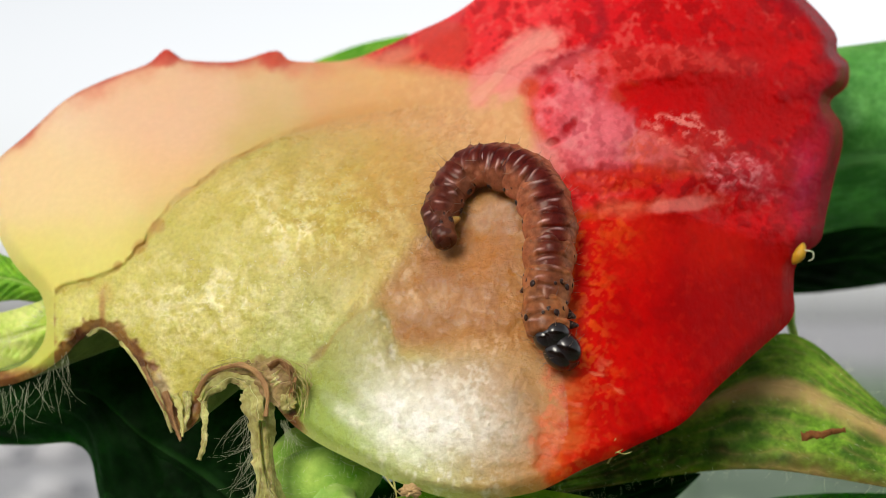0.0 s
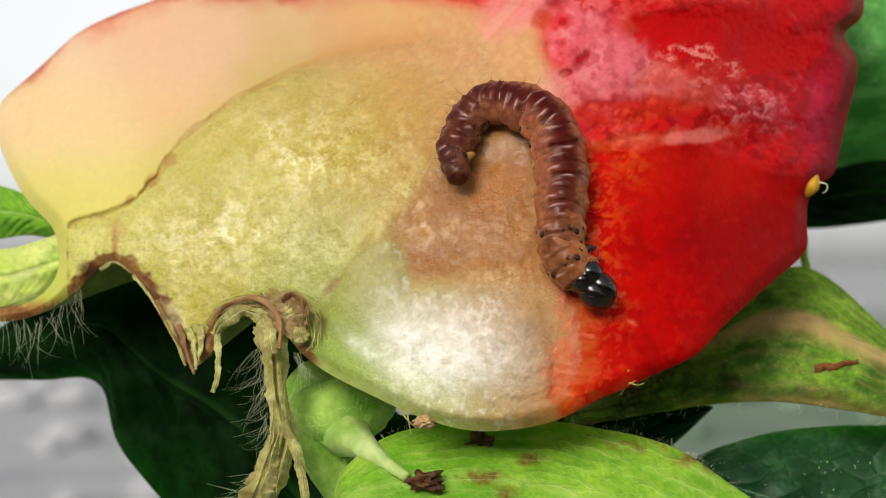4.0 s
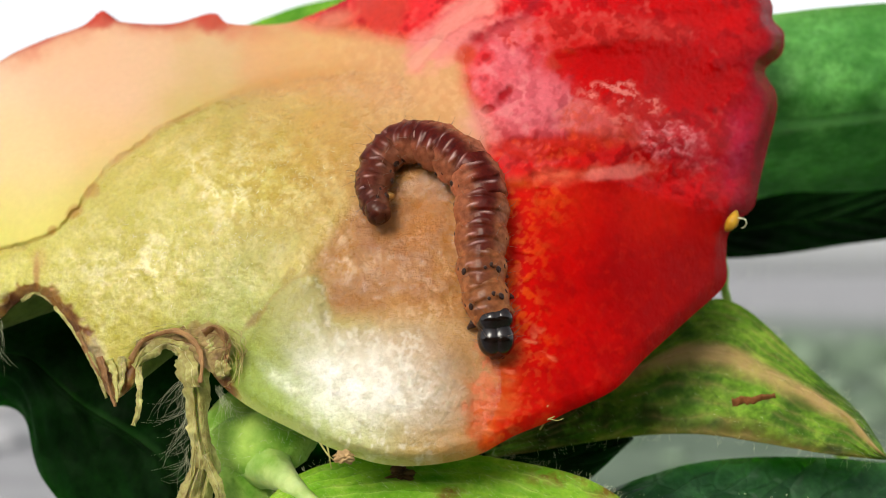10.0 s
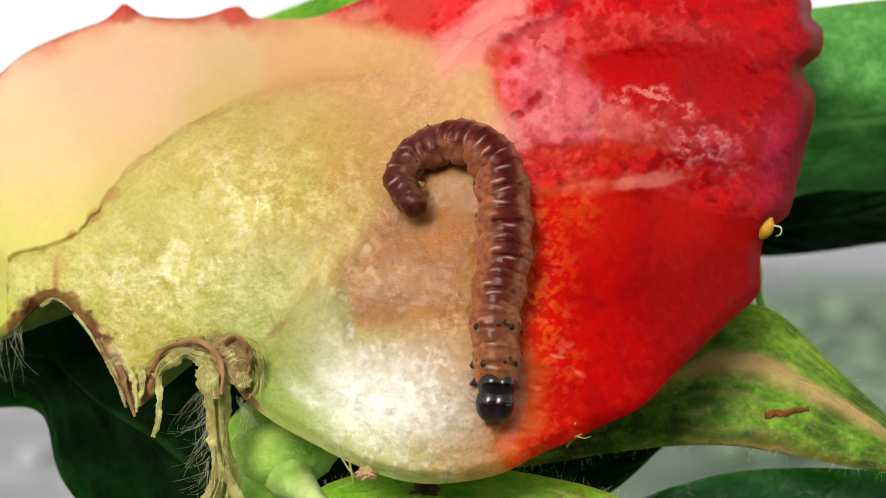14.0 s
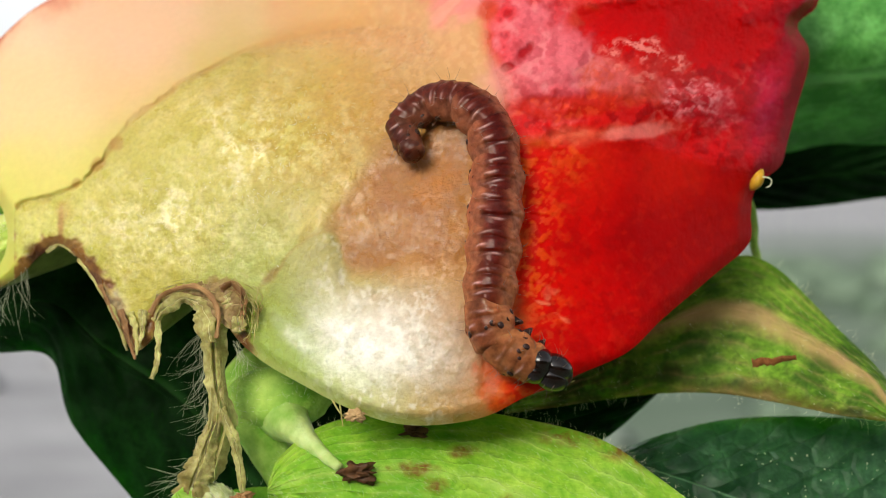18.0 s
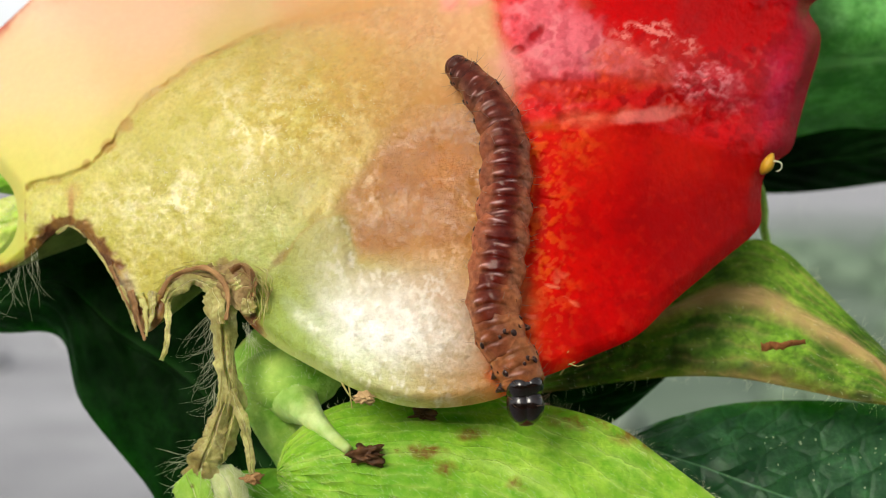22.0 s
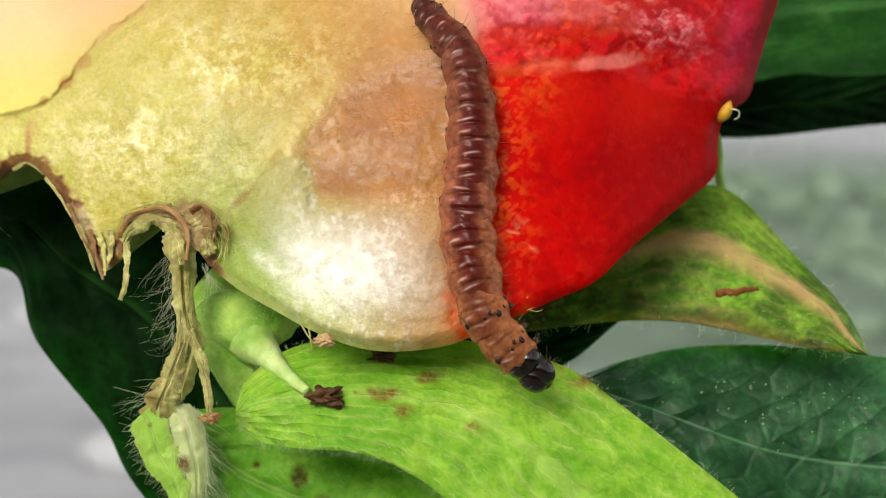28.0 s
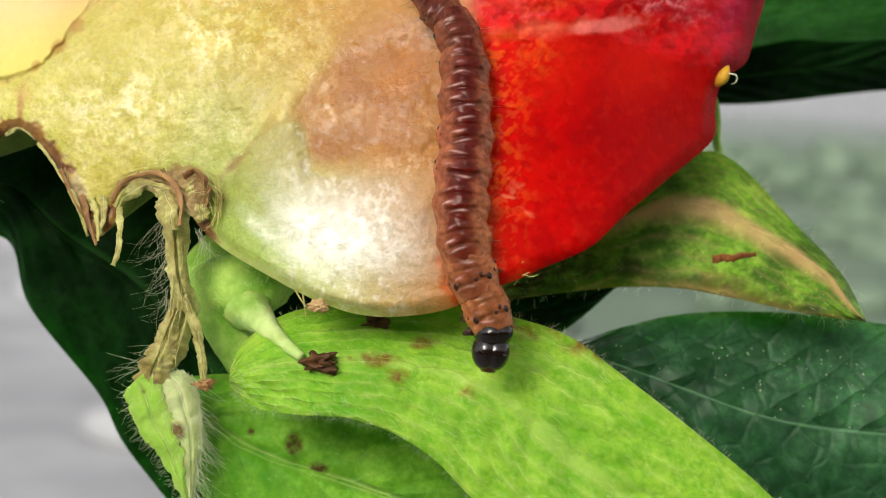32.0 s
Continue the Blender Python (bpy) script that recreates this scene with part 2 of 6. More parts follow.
M_PITH = plain_material("pale_pith", (0.62, 0.58, 0.36, 1), (0.84, 0.80, 0.62, 1), 600, 0.25, 0.0)
M_RUST = plain_material("rusty_scrap", (0.10, 0.03, 0.008, 1), (0.30, 0.11, 0.03, 1), 900, 0.7, 0.1)
M_CRUMB = plain_material("tan_crumb", (0.34, 0.20, 0.08, 1), (0.62, 0.42, 0.20, 1), 1200, 0.6, 0.1)

M_SEPAL_LEAF = leaf_material("soft_sepal", (0.24, 0.46, 0.04, 1), (0.60, 0.78, 0.20, 1), (0.66, 0.72, 0.34, 1), (0.13, 0.05, 0.015, 1), 0.55, 4.0, 0.02, blotch=0.3)
M_SEPAL_PALE = leaf_material("pale_sepal", (0.42, 0.52, 0.16, 1), (0.74, 0.76, 0.46, 1), (0.78, 0.80, 0.52, 1), (0.13, 0.05, 0.015, 1), 0.55, 4.0, 0.02)
M_LIVE_SEPAL = leaf_material("live_sepal", (0.36, 0.56, 0.05, 1), (0.72, 0.82, 0.24, 1), (0.72, 0.82, 0.26, 1), None, 0.5, 6.0, 0.05)


def spur_material():
    """Stalk green at its root, pale towards the tip."""
    k = Mat("pale_spur", 0.45, 0.25)
    n = k.noise(620, 5)
    sep = k.n.new("ShaderNodeSeparateXYZ")
    k.l.new(k.coord.outputs["Object"], sep.inputs[0])
    reach = k.value(k.math("ADD", sep.outputs[1], k.math("MULTIPLY", k.math("SUBTRACT", n, 0.5), 0.0015)), 0.0006, -0.0040)
    root_c = k.ramp(n, [(0.3, (0.14, 0.38, 0.02, 1)), (0.7, (0.54, 0.76, 0.16, 1))])
    tip_c = k.ramp(n, [(0.3, (0.30, 0.48, 0.08, 1)), (0.7, (0.76, 0.84, 0.42, 1))])
    k.colour(k.mix(reach, root_c, tip_c))
    k.bump(k.noise(1400, 4), 0.2, 0.8)
    k.soft(0.3, 0.4)
    return k.m


M_SPUR = spur_material()
M_STRAW_LEAF = leaf_material("straw_membrane", (0.20, 0.14, 0.035, 1), (0.76, 0.76, 0.29, 1), (0.82, 0.80, 0.42, 1), (0.15, 0.07, 0.02, 1), 0.5, 7.0, 0.03, blotch=0.45)
M_HUSK = leaf_material("brown_husk", (0.10, 0.05, 0.015, 1), (0.56, 0.42, 0.18, 1), (0.55, 0.42, 0.2, 1), None, 0.55, 5.0, 0.02, blotch=0.4)
M_LEAF_LOW = leaf_material("grass_green_leaf", (0.06, 0.23, 0.008, 1), (0.30, 0.58, 0.05, 1), (0.40, 0.55, 0.16, 1), (0.07, 0.025, 0.008, 1))


M_PEBBLE = earth("pale_stone", 1.12, 1.0)

# ---- tools ----
def mesh_of(name, verts, faces, material, smooth=True):
    me = bpy.data.meshes.new(name)
    me.from_pydata([tuple(v) for v in verts], [], faces)
    me.materials.append(material)
    if smooth:
        me.polygons.foreach_set("use_smooth", [True] * len(me.polygons))
    me.update()
    return me


def part(name, me, parent, label=""):
    ob = new(name, me)
    ob.parent = parent
    if label:
        tagged(ob, label)
    return ob


def root(name, label, category, group="", kind=""):
    return tagged(new(name), label, category, group, kind)


def spline(points, n):
    """Catmull-Rom through the points, n samples at even parameter."""
    p = np.array(points, float)
    p = np.vstack([2 * p[0] - p[1], p, 2 * p[-1] - p[-2]])
    x = np.linspace(0, len(p) - 3 - 1e-6, n)
    i = x.astype(int)
    t = (x - i)[:, None]
    a, b, c, d = p[i], p[i + 1], p[i + 2], p[i + 3]
    return 0.5 * (2 * b + (c - a) * t + (2 * a - 5 * b + 4 * c - d) * t * t + (3 * b - a - 3 * c + d) * t ** 3)


def closed_spline(points, n):
    p = np.array(points, float)
    k = len(p)
    x = np.linspace(0, k, n, endpoint=False)
    i = x.astype(int)
    t = (x - i)[:, None]
    a, b, c, d = p[(i - 1) % k], p[i % k], p[(i + 1) % k], p[(i + 2) % k]
    return 0.5 * (2 * b + (c - a) * t + (2 * a - 5 * b + 4 * c - d) * t * t + (3 * b - a - 3 * c + d) * t ** 3)


def even(curve, n):
    """Resample a polyline at n even steps of its length."""
    seg = np.linalg.norm(np.diff(curve, axis=0), axis=1)
    s = np.concatenate([[0], np.cumsum(seg)])
    x = np.linspace(0, s[-1], n)
    return np.stack([np.interp(x, s, curve[:, k]) for k in range(curve.shape[1])], 1)


def grain(u, v, size, seed):
    """Smooth value noise in 0..1 over the plan, lumps of the given size in millimetres."""
    rs = np.random.RandomState(seed)
    g = rs.rand(256, 256)
    x, y = u / size + 91.3, v / size + 57.7
    i, j = np.floor(x).astype(int), np.floor(y).astype(int)
    a, b = x - i, y - j
    a, b = a * a * (3 - 2 * a), b * b * (3 - 2 * b)
    i, j, i1, j1 = i % 256, j % 256, (i + 1) % 256, (j + 1) % 256
    return (g[i, j] * (1 - a) + g[i1, j] * a) * (1 - b) + (g[i, j1] * (1 - a) + g[i1, j1] * a) * b


def layers(u, v, size, seed, octaves=4):
    total = 0.0
    for k in range(octaves):
        a, b = math.cos(0.7 + 1.1 * k), math.sin(0.7 + 1.1 * k)
        total = total + grain(u * a - v * b, u * b + v * a, size / 2 ** k, seed + k) * 0.5 ** k
    return total / (2 - 0.5 ** (octaves - 1))


def smooth(x, a, b):
    t = np.clip((x - a) / (b - a), 0, 1)
    return t * t * (3 - 2 * t)


def inside(u, v, poly):
    """Signed distance to a closed outline, positive inside, and the nearest point on it."""
    a = np.asarray(poly)
    b = np.roll(a, -1, axis=0)
    best = np.full(u.shape, 1e9)
    nu, nv = u.copy(), v.copy()
    odd = np.zeros(u.shape, bool)
    for (ax, ay), (bx, by) in zip(a, b):
        ex, ey = bx - ax, by - ay
        t = np.clip(((u - ax) * ex + (v - ay) * ey) / (ex * ex + ey * ey + 1e-12), 0, 1)
        px, py = ax + t * ex, ay + t * ey
        q = (u - px) ** 2 + (v - py) ** 2
        hit = q < best
        best[hit], nu[hit], nv[hit] = q[hit], px[hit], py[hit]
        if ay != by:
            odd ^= ((ay > v) != (by > v)) & (u < ex * (v - ay) / ey + ax)
    return np.sqrt(best) * np.where(odd, 1, -1), nu, nv


def thin_plate(points):
    """A smooth sheet of depths through (u, v, d) points."""
    p = np.array(points, float)
    n = len(p)
    r = np.linalg.norm(p[:, None, :2] - p[None, :, :2], axis=2)
    k = np.where(r > 0, r * r * np.log(r + 1e-9), 0) + np.eye(n) * 8.0
    q = np.hstack([np.ones((n, 1)), p[:, :2]])
    w = np.linalg.solve(np.vstack([np.hstack([k, q]), np.hstack([q.T, np.zeros((3, 3))])]), np.concatenate([p[:, 2], np.zeros(3)]))

    def depth(u, v):
        u, v = np.asarray(u, float), np.asarray(v, float)
        out = w[n] + w[n + 1] * u + w[n + 2] * v
        for (a, b, _), c in zip(p, w):
            q2 = (u - a) ** 2 + (v - b) ** 2
            out = out + c * 0.5 * q2 * np.log(q2 + 1e-9)
        return out
    return depth


def tube(name, path, radii, material, sides=8, rough=0.0, seed=1, flat=1.0):
    """A tapered, slightly uneven tube along (u, v, d) points in the plan."""
    rs = random.Random(seed)
    pts = [at(*p) for p in path]
    verts, faces = [], []
    for i, c in enumerate(pts):
        d = (pts[min(i + 1, len(pts) - 1)] - pts[max(i - 1, 0)]).normalized()
        side = d.cross(Vector((0, 1, 0.05))).normalized()
        up = side.cross(d)
        for k in range(sides):
            a = 2 * math.pi * k / sides
            r = radii[i] * 0.001 * (1 + rough * (rs.random() - 0.5))
            verts.append(c + (side * math.cos(a) + up * math.sin(a) * flat) * r)
    for i in range(len(pts) - 1):
        for k in range(sides):
            a, b = i * sides + k, i * sides + (k + 1) % sides
            faces.append((a, b, b + sides, a + sides))
    faces += [tuple(range(sides))[::-1], tuple(range((len(pts) - 1) * sides, len(pts) * sides))]
    return mesh_of(name, verts, faces, material)


def hairs(name, starts, material, radius=0.008):
    """Fine curved hairs in one mesh; starts: (u, v, d, du, dv, length, bend)."""
    verts, faces = [], []
    for u, v, d, du, dv, length, bend in starts:
        n, base = 6, len(verts)
        ang = math.atan2(dv, du)
        pu, pv, pd = u, v, d
        for i in range(n):
            f = i / (n - 1)
            r = radius * (1 - 0.75 * f)
            su, sv = -math.sin(ang), math.cos(ang)
            for a, b in ((su, 0), (-su * 0.5, 1), (-su * 0.5, -1)):
                verts.append(at(pu + a * r, pv + (sv if b == 0 else -sv * 0.5) * r, pd + b * r * 0.87))
            pu, pv = pu + math.cos(ang) * length / (n - 1), pv + math.sin(ang) * length / (n - 1)
            ang += bend / (n - 1)
        for i in range(n - 1):
            for k in range(3):
                a, b = base + i * 3 + k, base + i * 3 + (k + 1) % 3
                faces.append((a, b, b + 3, a + 3))
    return mesh_of(name, verts, faces, material)


def blade(name, edge_a, edge_b, material, bulge=0.6, wave=0.15, fold=0.3, thick=0.18, seed=1, nu=70, nv=28, stain_shade=(), ribbing=1.0, lump_mm=3.2, fray=0.0, rib_at=()):
    """A leaf blade between two edges given as (u, v, d) points from base to tip, domed across, folded at its midrib."""
    a, b = even(spline(edge_a, 160), nu), even(spline(edge_b, 160), nu)
    s, t = np.meshgrid(np.linspace(0, 1, nu), np.linspace(0, 1, nv), indexing="ij")
    g = a[:, None, :] * (1 - t[..., None]) + b[:, None, :] * t[..., None]
    width = np.linalg.norm(a - b, axis=1)[:, None]
    if fray:
        x = np.linspace(0, 1, nu) * 40
        for row, sgn in ((0, -1), (1, 1)):
            cut = fray * (0.7 * grain(x, x * 0 + seed + row * 9, 2.6, seed) + 0.5 * grain(x, x * 0 + seed + row * 5, 0.9, seed + 1) - 0.5)
            w = np.clip((t - 0.5) * sgn * 2, 0, 1) ** 2
            g[..., :2] += ((b - a)[:, None, :2] / (width[..., None] + 1e-6)) * (sgn * cut[:, None] * w)[..., None]
    if rib_at:
        r = np.interp(s, np.linspace(0, 1, len(rib_at)), rib_at)
        t = np.where(t < r, 0.5 * t / r, 0.5 + 0.5 * (t - r) / (1 - r))
    lump = layers(g[..., 0], g[..., 1], lump_mm, seed * 7 + 3, 3) - 0.5
    ribs = np.abs(np.sin((s - np.abs(t - 0.5) * 0.5) * 30 + lump * 2)) - 0.5
    g[..., 2] += -bulge * np.sin(math.pi * t) + fold * np.exp(-((t - 0.5) / 0.05) ** 2) + wave * 2 * lump - wave * 0.45 * ribs * ribbing
    flat = g.reshape(-1, 3)
    back = flat.copy()
    rim = np.minimum(np.minimum(t, 1 - t) * 6, 1).reshape(-1)
    back[:, 2] += thick * (0.15 + 0.85 * rim)
    verts = [at(*p) for p in flat] + [at(*p) for p in back]
    faces, m = [], nu * nv
    for i in range(nu - 1):
        for j in range(nv - 1):
            q = i * nv + j
            faces.append((q, q + nv, q + nv + 1, q + 1))
            faces.append((m + q, m + q + 1, m + q + nv + 1, m + q + nv))
    for i in range(nu - 1):
        q, r = i * nv, i * nv + nv - 1
        faces += [(q, m + q, m + q + nv, q + nv), (r, r + nv, m + r + nv, m + r)]
    for j in range(nv - 1):
        q, r = j, (nu - 1) * nv + j
        faces += [(q, q + 1, m + q + 1, m + q), (r, m + r, m + r + 1, r + 1)]
    me = mesh_of(name, verts, faces, material)
    span = me.attributes.new("span", "FLOAT_VECTOR", "POINT")
    mark = np.zeros(m)
    for a0, b0, r, q in stain_shade:
        mark = np.maximum(mark, np.clip(1.4 - np.hypot((flat[:, 0] - a0) / (r * q), (flat[:, 1] - b0) / r), 0, 1))
    st = np.stack([s.reshape(-1), t.reshape(-1), mark], 1)
    span.data.foreach_set("vector", np.vstack([st, st]).astype(np.float32).reshape(-1))
    return me, g


# ---- ground ----
def build_ground():
    n, verts, faces = 40, [], []
    for r in (0.0, 0.15, 0.4, 1.0, 3.0, 10.0, 40.0, 200.0, 1200.0):
        for k in range(n):
            a = 2 * math.pi * k / n
            verts.append((math.cos(a) * r, math.sin(a) * r, 0))
    for i in range(8):
        for k in range(n):
            a, b = i * n + k, i * n + (k + 1) % n
            faces.append((a, a + n, b + n, b))
    tagged(new("ground", mesh_of("ground", verts, faces, M_GROUND)), "pale sandy ground with mossy patches far below the berry", "ground", kind="structure")


build_ground()


def build_dark_screen():
    """A plain dark wall, unseen, added behind the lens to cut sky reflections."""
    verts = [(x, y, z) for x in (-6.0, 6.0) for y in (-1.0, -0.66) for z in (0.0, 0.36)]
    faces = [(0, 1, 3, 2), (4, 6, 7, 5), (0, 4, 5, 1), (2, 3, 7, 6), (1, 5, 7, 3), (0, 2, 6, 4)]
    tagged(new("wall_dark_screen", mesh_of("wall_dark_screen", verts, faces, M_DARK_SCREEN, False)), "unseen dark green wall added behind the lens to cut sky reflections", "hedge", kind="structure")


build_dark_screen()


def build_pebbles():
    """Loose pale stones strewn over the ground beyond the plant, one joined spread."""
    rs = random.Random(5)
    verts, faces = [], []
    for _ in range(2400):
        r = 0.28 + 2.4 * math.sqrt(rs.random())
        a = rs.uniform(-math.pi, math.pi)
        x, y, q = math.sin(a) * r, math.cos(a) * r, rs.uniform(0.006, 0.02) * (0.6 + 0.5 * r)
        b, n, m = len(verts), 8, 5
        for i in range(m):
            t = math.pi * i / (m - 1)
            for k in range(n):
                w = 2 * math.pi * k / n
                z = 1 + 0.25 * math.sin(3 * w + r * 40)
                verts.append((x + math.sin(t) * math.cos(w) * q * z, y + math.sin(t) * math.sin(w) * q, 0.3 * q + math.cos(t) * q * 0.55))
        for i in range(m - 1):
            for k in range(n):
                p, o = b + i * n + k, b + i * n + (k + 1) % n
                faces.append((p, p + n, o + n, o))
    tagged(new("pebbles", mesh_of("pebbles", verts, faces, M_PEBBLE)), "pale grey pebbles strewn on the ground", "pebbles", kind="stuff")


build_pebbles()

# ---- the strawberry ----
SHEET = thin_plate([
    (-21.5, 5.4, 7), (-13.8, 10.5, 10), (-9.0, 10.4, 11), (-4.7, 10.7, 11), (-17.4, 3.6, 3), (-8.8, 3.5, -0.2), (-13.6, -6.9, -1.2),
    (-7.1, -3.2, -2.8), (-3.5, -1.8, -3.8), (-3.4, -10.1, -6.6), (6.0, -8.4, -6.2), (2.5, 8.6, 0.2), (3.0, 1.0, -3.6),
    (14.7, 0.9, 2.8), (14.4, -1.5, 3.0), (17.0, 9.0, 7), (8.1, 15.1, 6.5), (10.6, -4.1, -2.2), (9.3, 6.1, -0.4), (0.4, -10.3, -6.6), (-12.4, -8.1, -3)])

UPPER_EDGE = [
    (-21.9, 5.5), (-20.3, 6.9), (-18.5, 8.5), (-16.7, 9.4), (-14.8, 10.1), (-13.9, 10.8), (-13.1, 10.3), (-10.8, 10.2), (-8.9, 10.7), (-8.1, 10.2), (-5.7, 10.2), (-3.9, 10.8),
    (-2.6, 11.4), (-1.0, 12.1), (0.3, 13.0), (1.4, 14.3), (3.2, 15.0), (6.3, 15.5), (10.1, 15.3), (12.9, 14.5), (15.2, 12.8), (16.6, 11.2), (16.7, 10.3), (17.2, 9.7), (17.1, 8.7), (16.3, 7.9),
    (16.8, 6.9), (16.8, 5.9), (16.4, 4.4), (16.0, 2.8), (15.7, 1.6), (15.0, 1.0), (14.5, 0.3)]
LOWER_EDGE = [
    (14.4, -0.7), (14.3, -2.0), (12.7, -3.5), (10.6, -5.4), (9.1, -6.9), (7.0, -7.9), (6.0, -8.4), (4.5, -9.0), (2.7, -9.9), (0.4, -10.3), (-1.6, -10.2), (-3.7, -9.5),
    (-5.7, -8.5), (-7.5, -7.5), (-8.8, -6.4), (-9.7, -5.1), (-10.6, -4.4), (-12.3, -5.1), (-12.7, -6.4), (-13.6, -7.0), (-14.5, -5.6), (-15.3, -4.1), (-16.2, -2.8), (-17.1, -2.2),
    (-18.0, -2.7), (-18.8, -3.5), (-19.9, -4.2), (-21.3, -4.7), (-22.8, -4.7), (-22.6, -4.2), (-20.9, -3.9), (-19.8, -3.0), (-19.5, -1.8), (-19.7, -0.7), (-20.1, -0.1), (-20.9, 0.8), (-21.6, 2.1),
    (-22.1, 3.4), (-22.3, 4.5)]
OUTLINE = closed_spline(UPPER_EDGE + LOWER_EDGE, 420)

ARC = spline([(-19.0, -0.4), (-16.7, 0.3), (-15.2, 1.6), (-13.6, 3.6), (-11.6, 5.1), (-9.3, 6.3), (-6.7, 7.2), (-3.7, 7.7), (-0.1, 7.4)], 60)
CORE = np.vstack([ARC, [(0.4, 6.1), (-2.1, 2.8), (-4.4, 0.3), (-7.2, -3.3), (-8.0, -5.1), (-10.3, -8.1), (-17.4, -6.6), (-19.5, -2.0)]])
CHAMBER = closed_spline([(-4.5, -1.6), (-3.4, 0.9), (-1.1, 2.4), (1.9, 2.8), (4.5, 1.0), (4.0, -3.0), (0.4, -3.4), (-2.1, -3.3), (-3.7, -3.4)], 60)
BULGE = closed_spline([(-7.6, -4.6), (-6.9, -3.2), (-6.1, -2.2), (-5.1, -1.55), (-4.4, -1.6), (-4.0, -2.3), (-3.8, -3.2), (-3.2, -3.9), (-1.1, -4.1), (1.9, -4.1), (2.8, -6.1), (2.4, -11.2), (-2.1, -11.7), (-7.8, -9.2), (-9.4, -6.6)], 90)
RED = closed_spline([(4.6, -10.9), (3.1, -9.5), (3.7, -6.6), (3.6, -3.0), (3.7, 1.0), (4.0, 2.8), (7.0, 2.8), (10.6, 2.4), (15.2, 2.1), (17.2, -1.0), (13.2, -6.6), (6.8, -11.7)], 70)
WET = closed_spline([(-4.7, 10.2), (-2.7, 9.7), (0.2, 9.0), (2.4, 8.7), (2.6, 6.9), (3.0, 5.8), (3.7, 3.6), (4.1, 2.4), (7.0, 2.7), (10.6, 2.3), (14.9, 1.0), (18.8, 3.6),
                     (18.8, 13.8), (10.6, 17.6), (0.4, 16.4), (-5.7, 11.8)], 90)


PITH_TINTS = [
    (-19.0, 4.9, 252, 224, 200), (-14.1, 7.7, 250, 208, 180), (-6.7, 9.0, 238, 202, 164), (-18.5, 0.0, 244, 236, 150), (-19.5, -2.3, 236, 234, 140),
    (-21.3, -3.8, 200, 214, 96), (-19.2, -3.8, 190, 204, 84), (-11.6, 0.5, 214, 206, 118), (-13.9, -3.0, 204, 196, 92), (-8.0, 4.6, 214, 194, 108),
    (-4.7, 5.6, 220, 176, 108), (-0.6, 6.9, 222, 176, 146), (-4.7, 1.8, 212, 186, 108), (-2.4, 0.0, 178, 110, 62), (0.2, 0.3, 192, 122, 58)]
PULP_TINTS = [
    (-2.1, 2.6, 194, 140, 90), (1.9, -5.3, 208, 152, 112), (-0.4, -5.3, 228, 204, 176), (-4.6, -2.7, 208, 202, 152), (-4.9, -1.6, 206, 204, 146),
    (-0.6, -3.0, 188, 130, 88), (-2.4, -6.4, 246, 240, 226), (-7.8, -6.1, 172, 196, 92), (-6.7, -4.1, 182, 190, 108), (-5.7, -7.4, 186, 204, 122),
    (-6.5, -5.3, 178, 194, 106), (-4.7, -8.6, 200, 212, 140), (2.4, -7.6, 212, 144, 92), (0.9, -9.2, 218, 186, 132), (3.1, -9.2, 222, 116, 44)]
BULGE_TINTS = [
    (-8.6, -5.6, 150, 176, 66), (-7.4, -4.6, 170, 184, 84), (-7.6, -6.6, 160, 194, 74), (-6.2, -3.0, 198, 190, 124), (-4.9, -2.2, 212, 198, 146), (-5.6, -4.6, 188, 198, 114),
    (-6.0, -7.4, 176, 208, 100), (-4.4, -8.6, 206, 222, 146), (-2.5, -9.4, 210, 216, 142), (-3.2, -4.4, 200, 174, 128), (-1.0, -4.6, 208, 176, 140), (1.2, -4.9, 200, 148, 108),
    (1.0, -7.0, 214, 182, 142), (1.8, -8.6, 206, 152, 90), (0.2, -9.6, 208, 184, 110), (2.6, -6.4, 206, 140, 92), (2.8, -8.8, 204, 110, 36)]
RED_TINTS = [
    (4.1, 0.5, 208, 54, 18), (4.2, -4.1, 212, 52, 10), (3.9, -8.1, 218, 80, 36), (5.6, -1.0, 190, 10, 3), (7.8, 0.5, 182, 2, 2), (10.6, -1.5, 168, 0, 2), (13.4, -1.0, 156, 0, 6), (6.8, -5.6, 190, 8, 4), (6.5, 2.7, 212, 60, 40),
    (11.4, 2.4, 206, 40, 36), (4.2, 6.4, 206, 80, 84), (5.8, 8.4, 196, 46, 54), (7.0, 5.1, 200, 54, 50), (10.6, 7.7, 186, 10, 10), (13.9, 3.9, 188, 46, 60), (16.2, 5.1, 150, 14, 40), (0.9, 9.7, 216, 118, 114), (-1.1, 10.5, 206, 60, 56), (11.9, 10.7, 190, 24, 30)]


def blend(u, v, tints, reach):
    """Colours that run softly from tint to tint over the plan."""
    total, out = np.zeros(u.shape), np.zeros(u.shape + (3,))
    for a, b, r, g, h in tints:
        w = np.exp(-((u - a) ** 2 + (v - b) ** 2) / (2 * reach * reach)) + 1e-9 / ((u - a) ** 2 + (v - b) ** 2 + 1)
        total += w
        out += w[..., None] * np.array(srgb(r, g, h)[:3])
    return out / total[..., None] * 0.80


WHITE = (-2.9, -6.4)
BASIN = (10.5, 7.4)


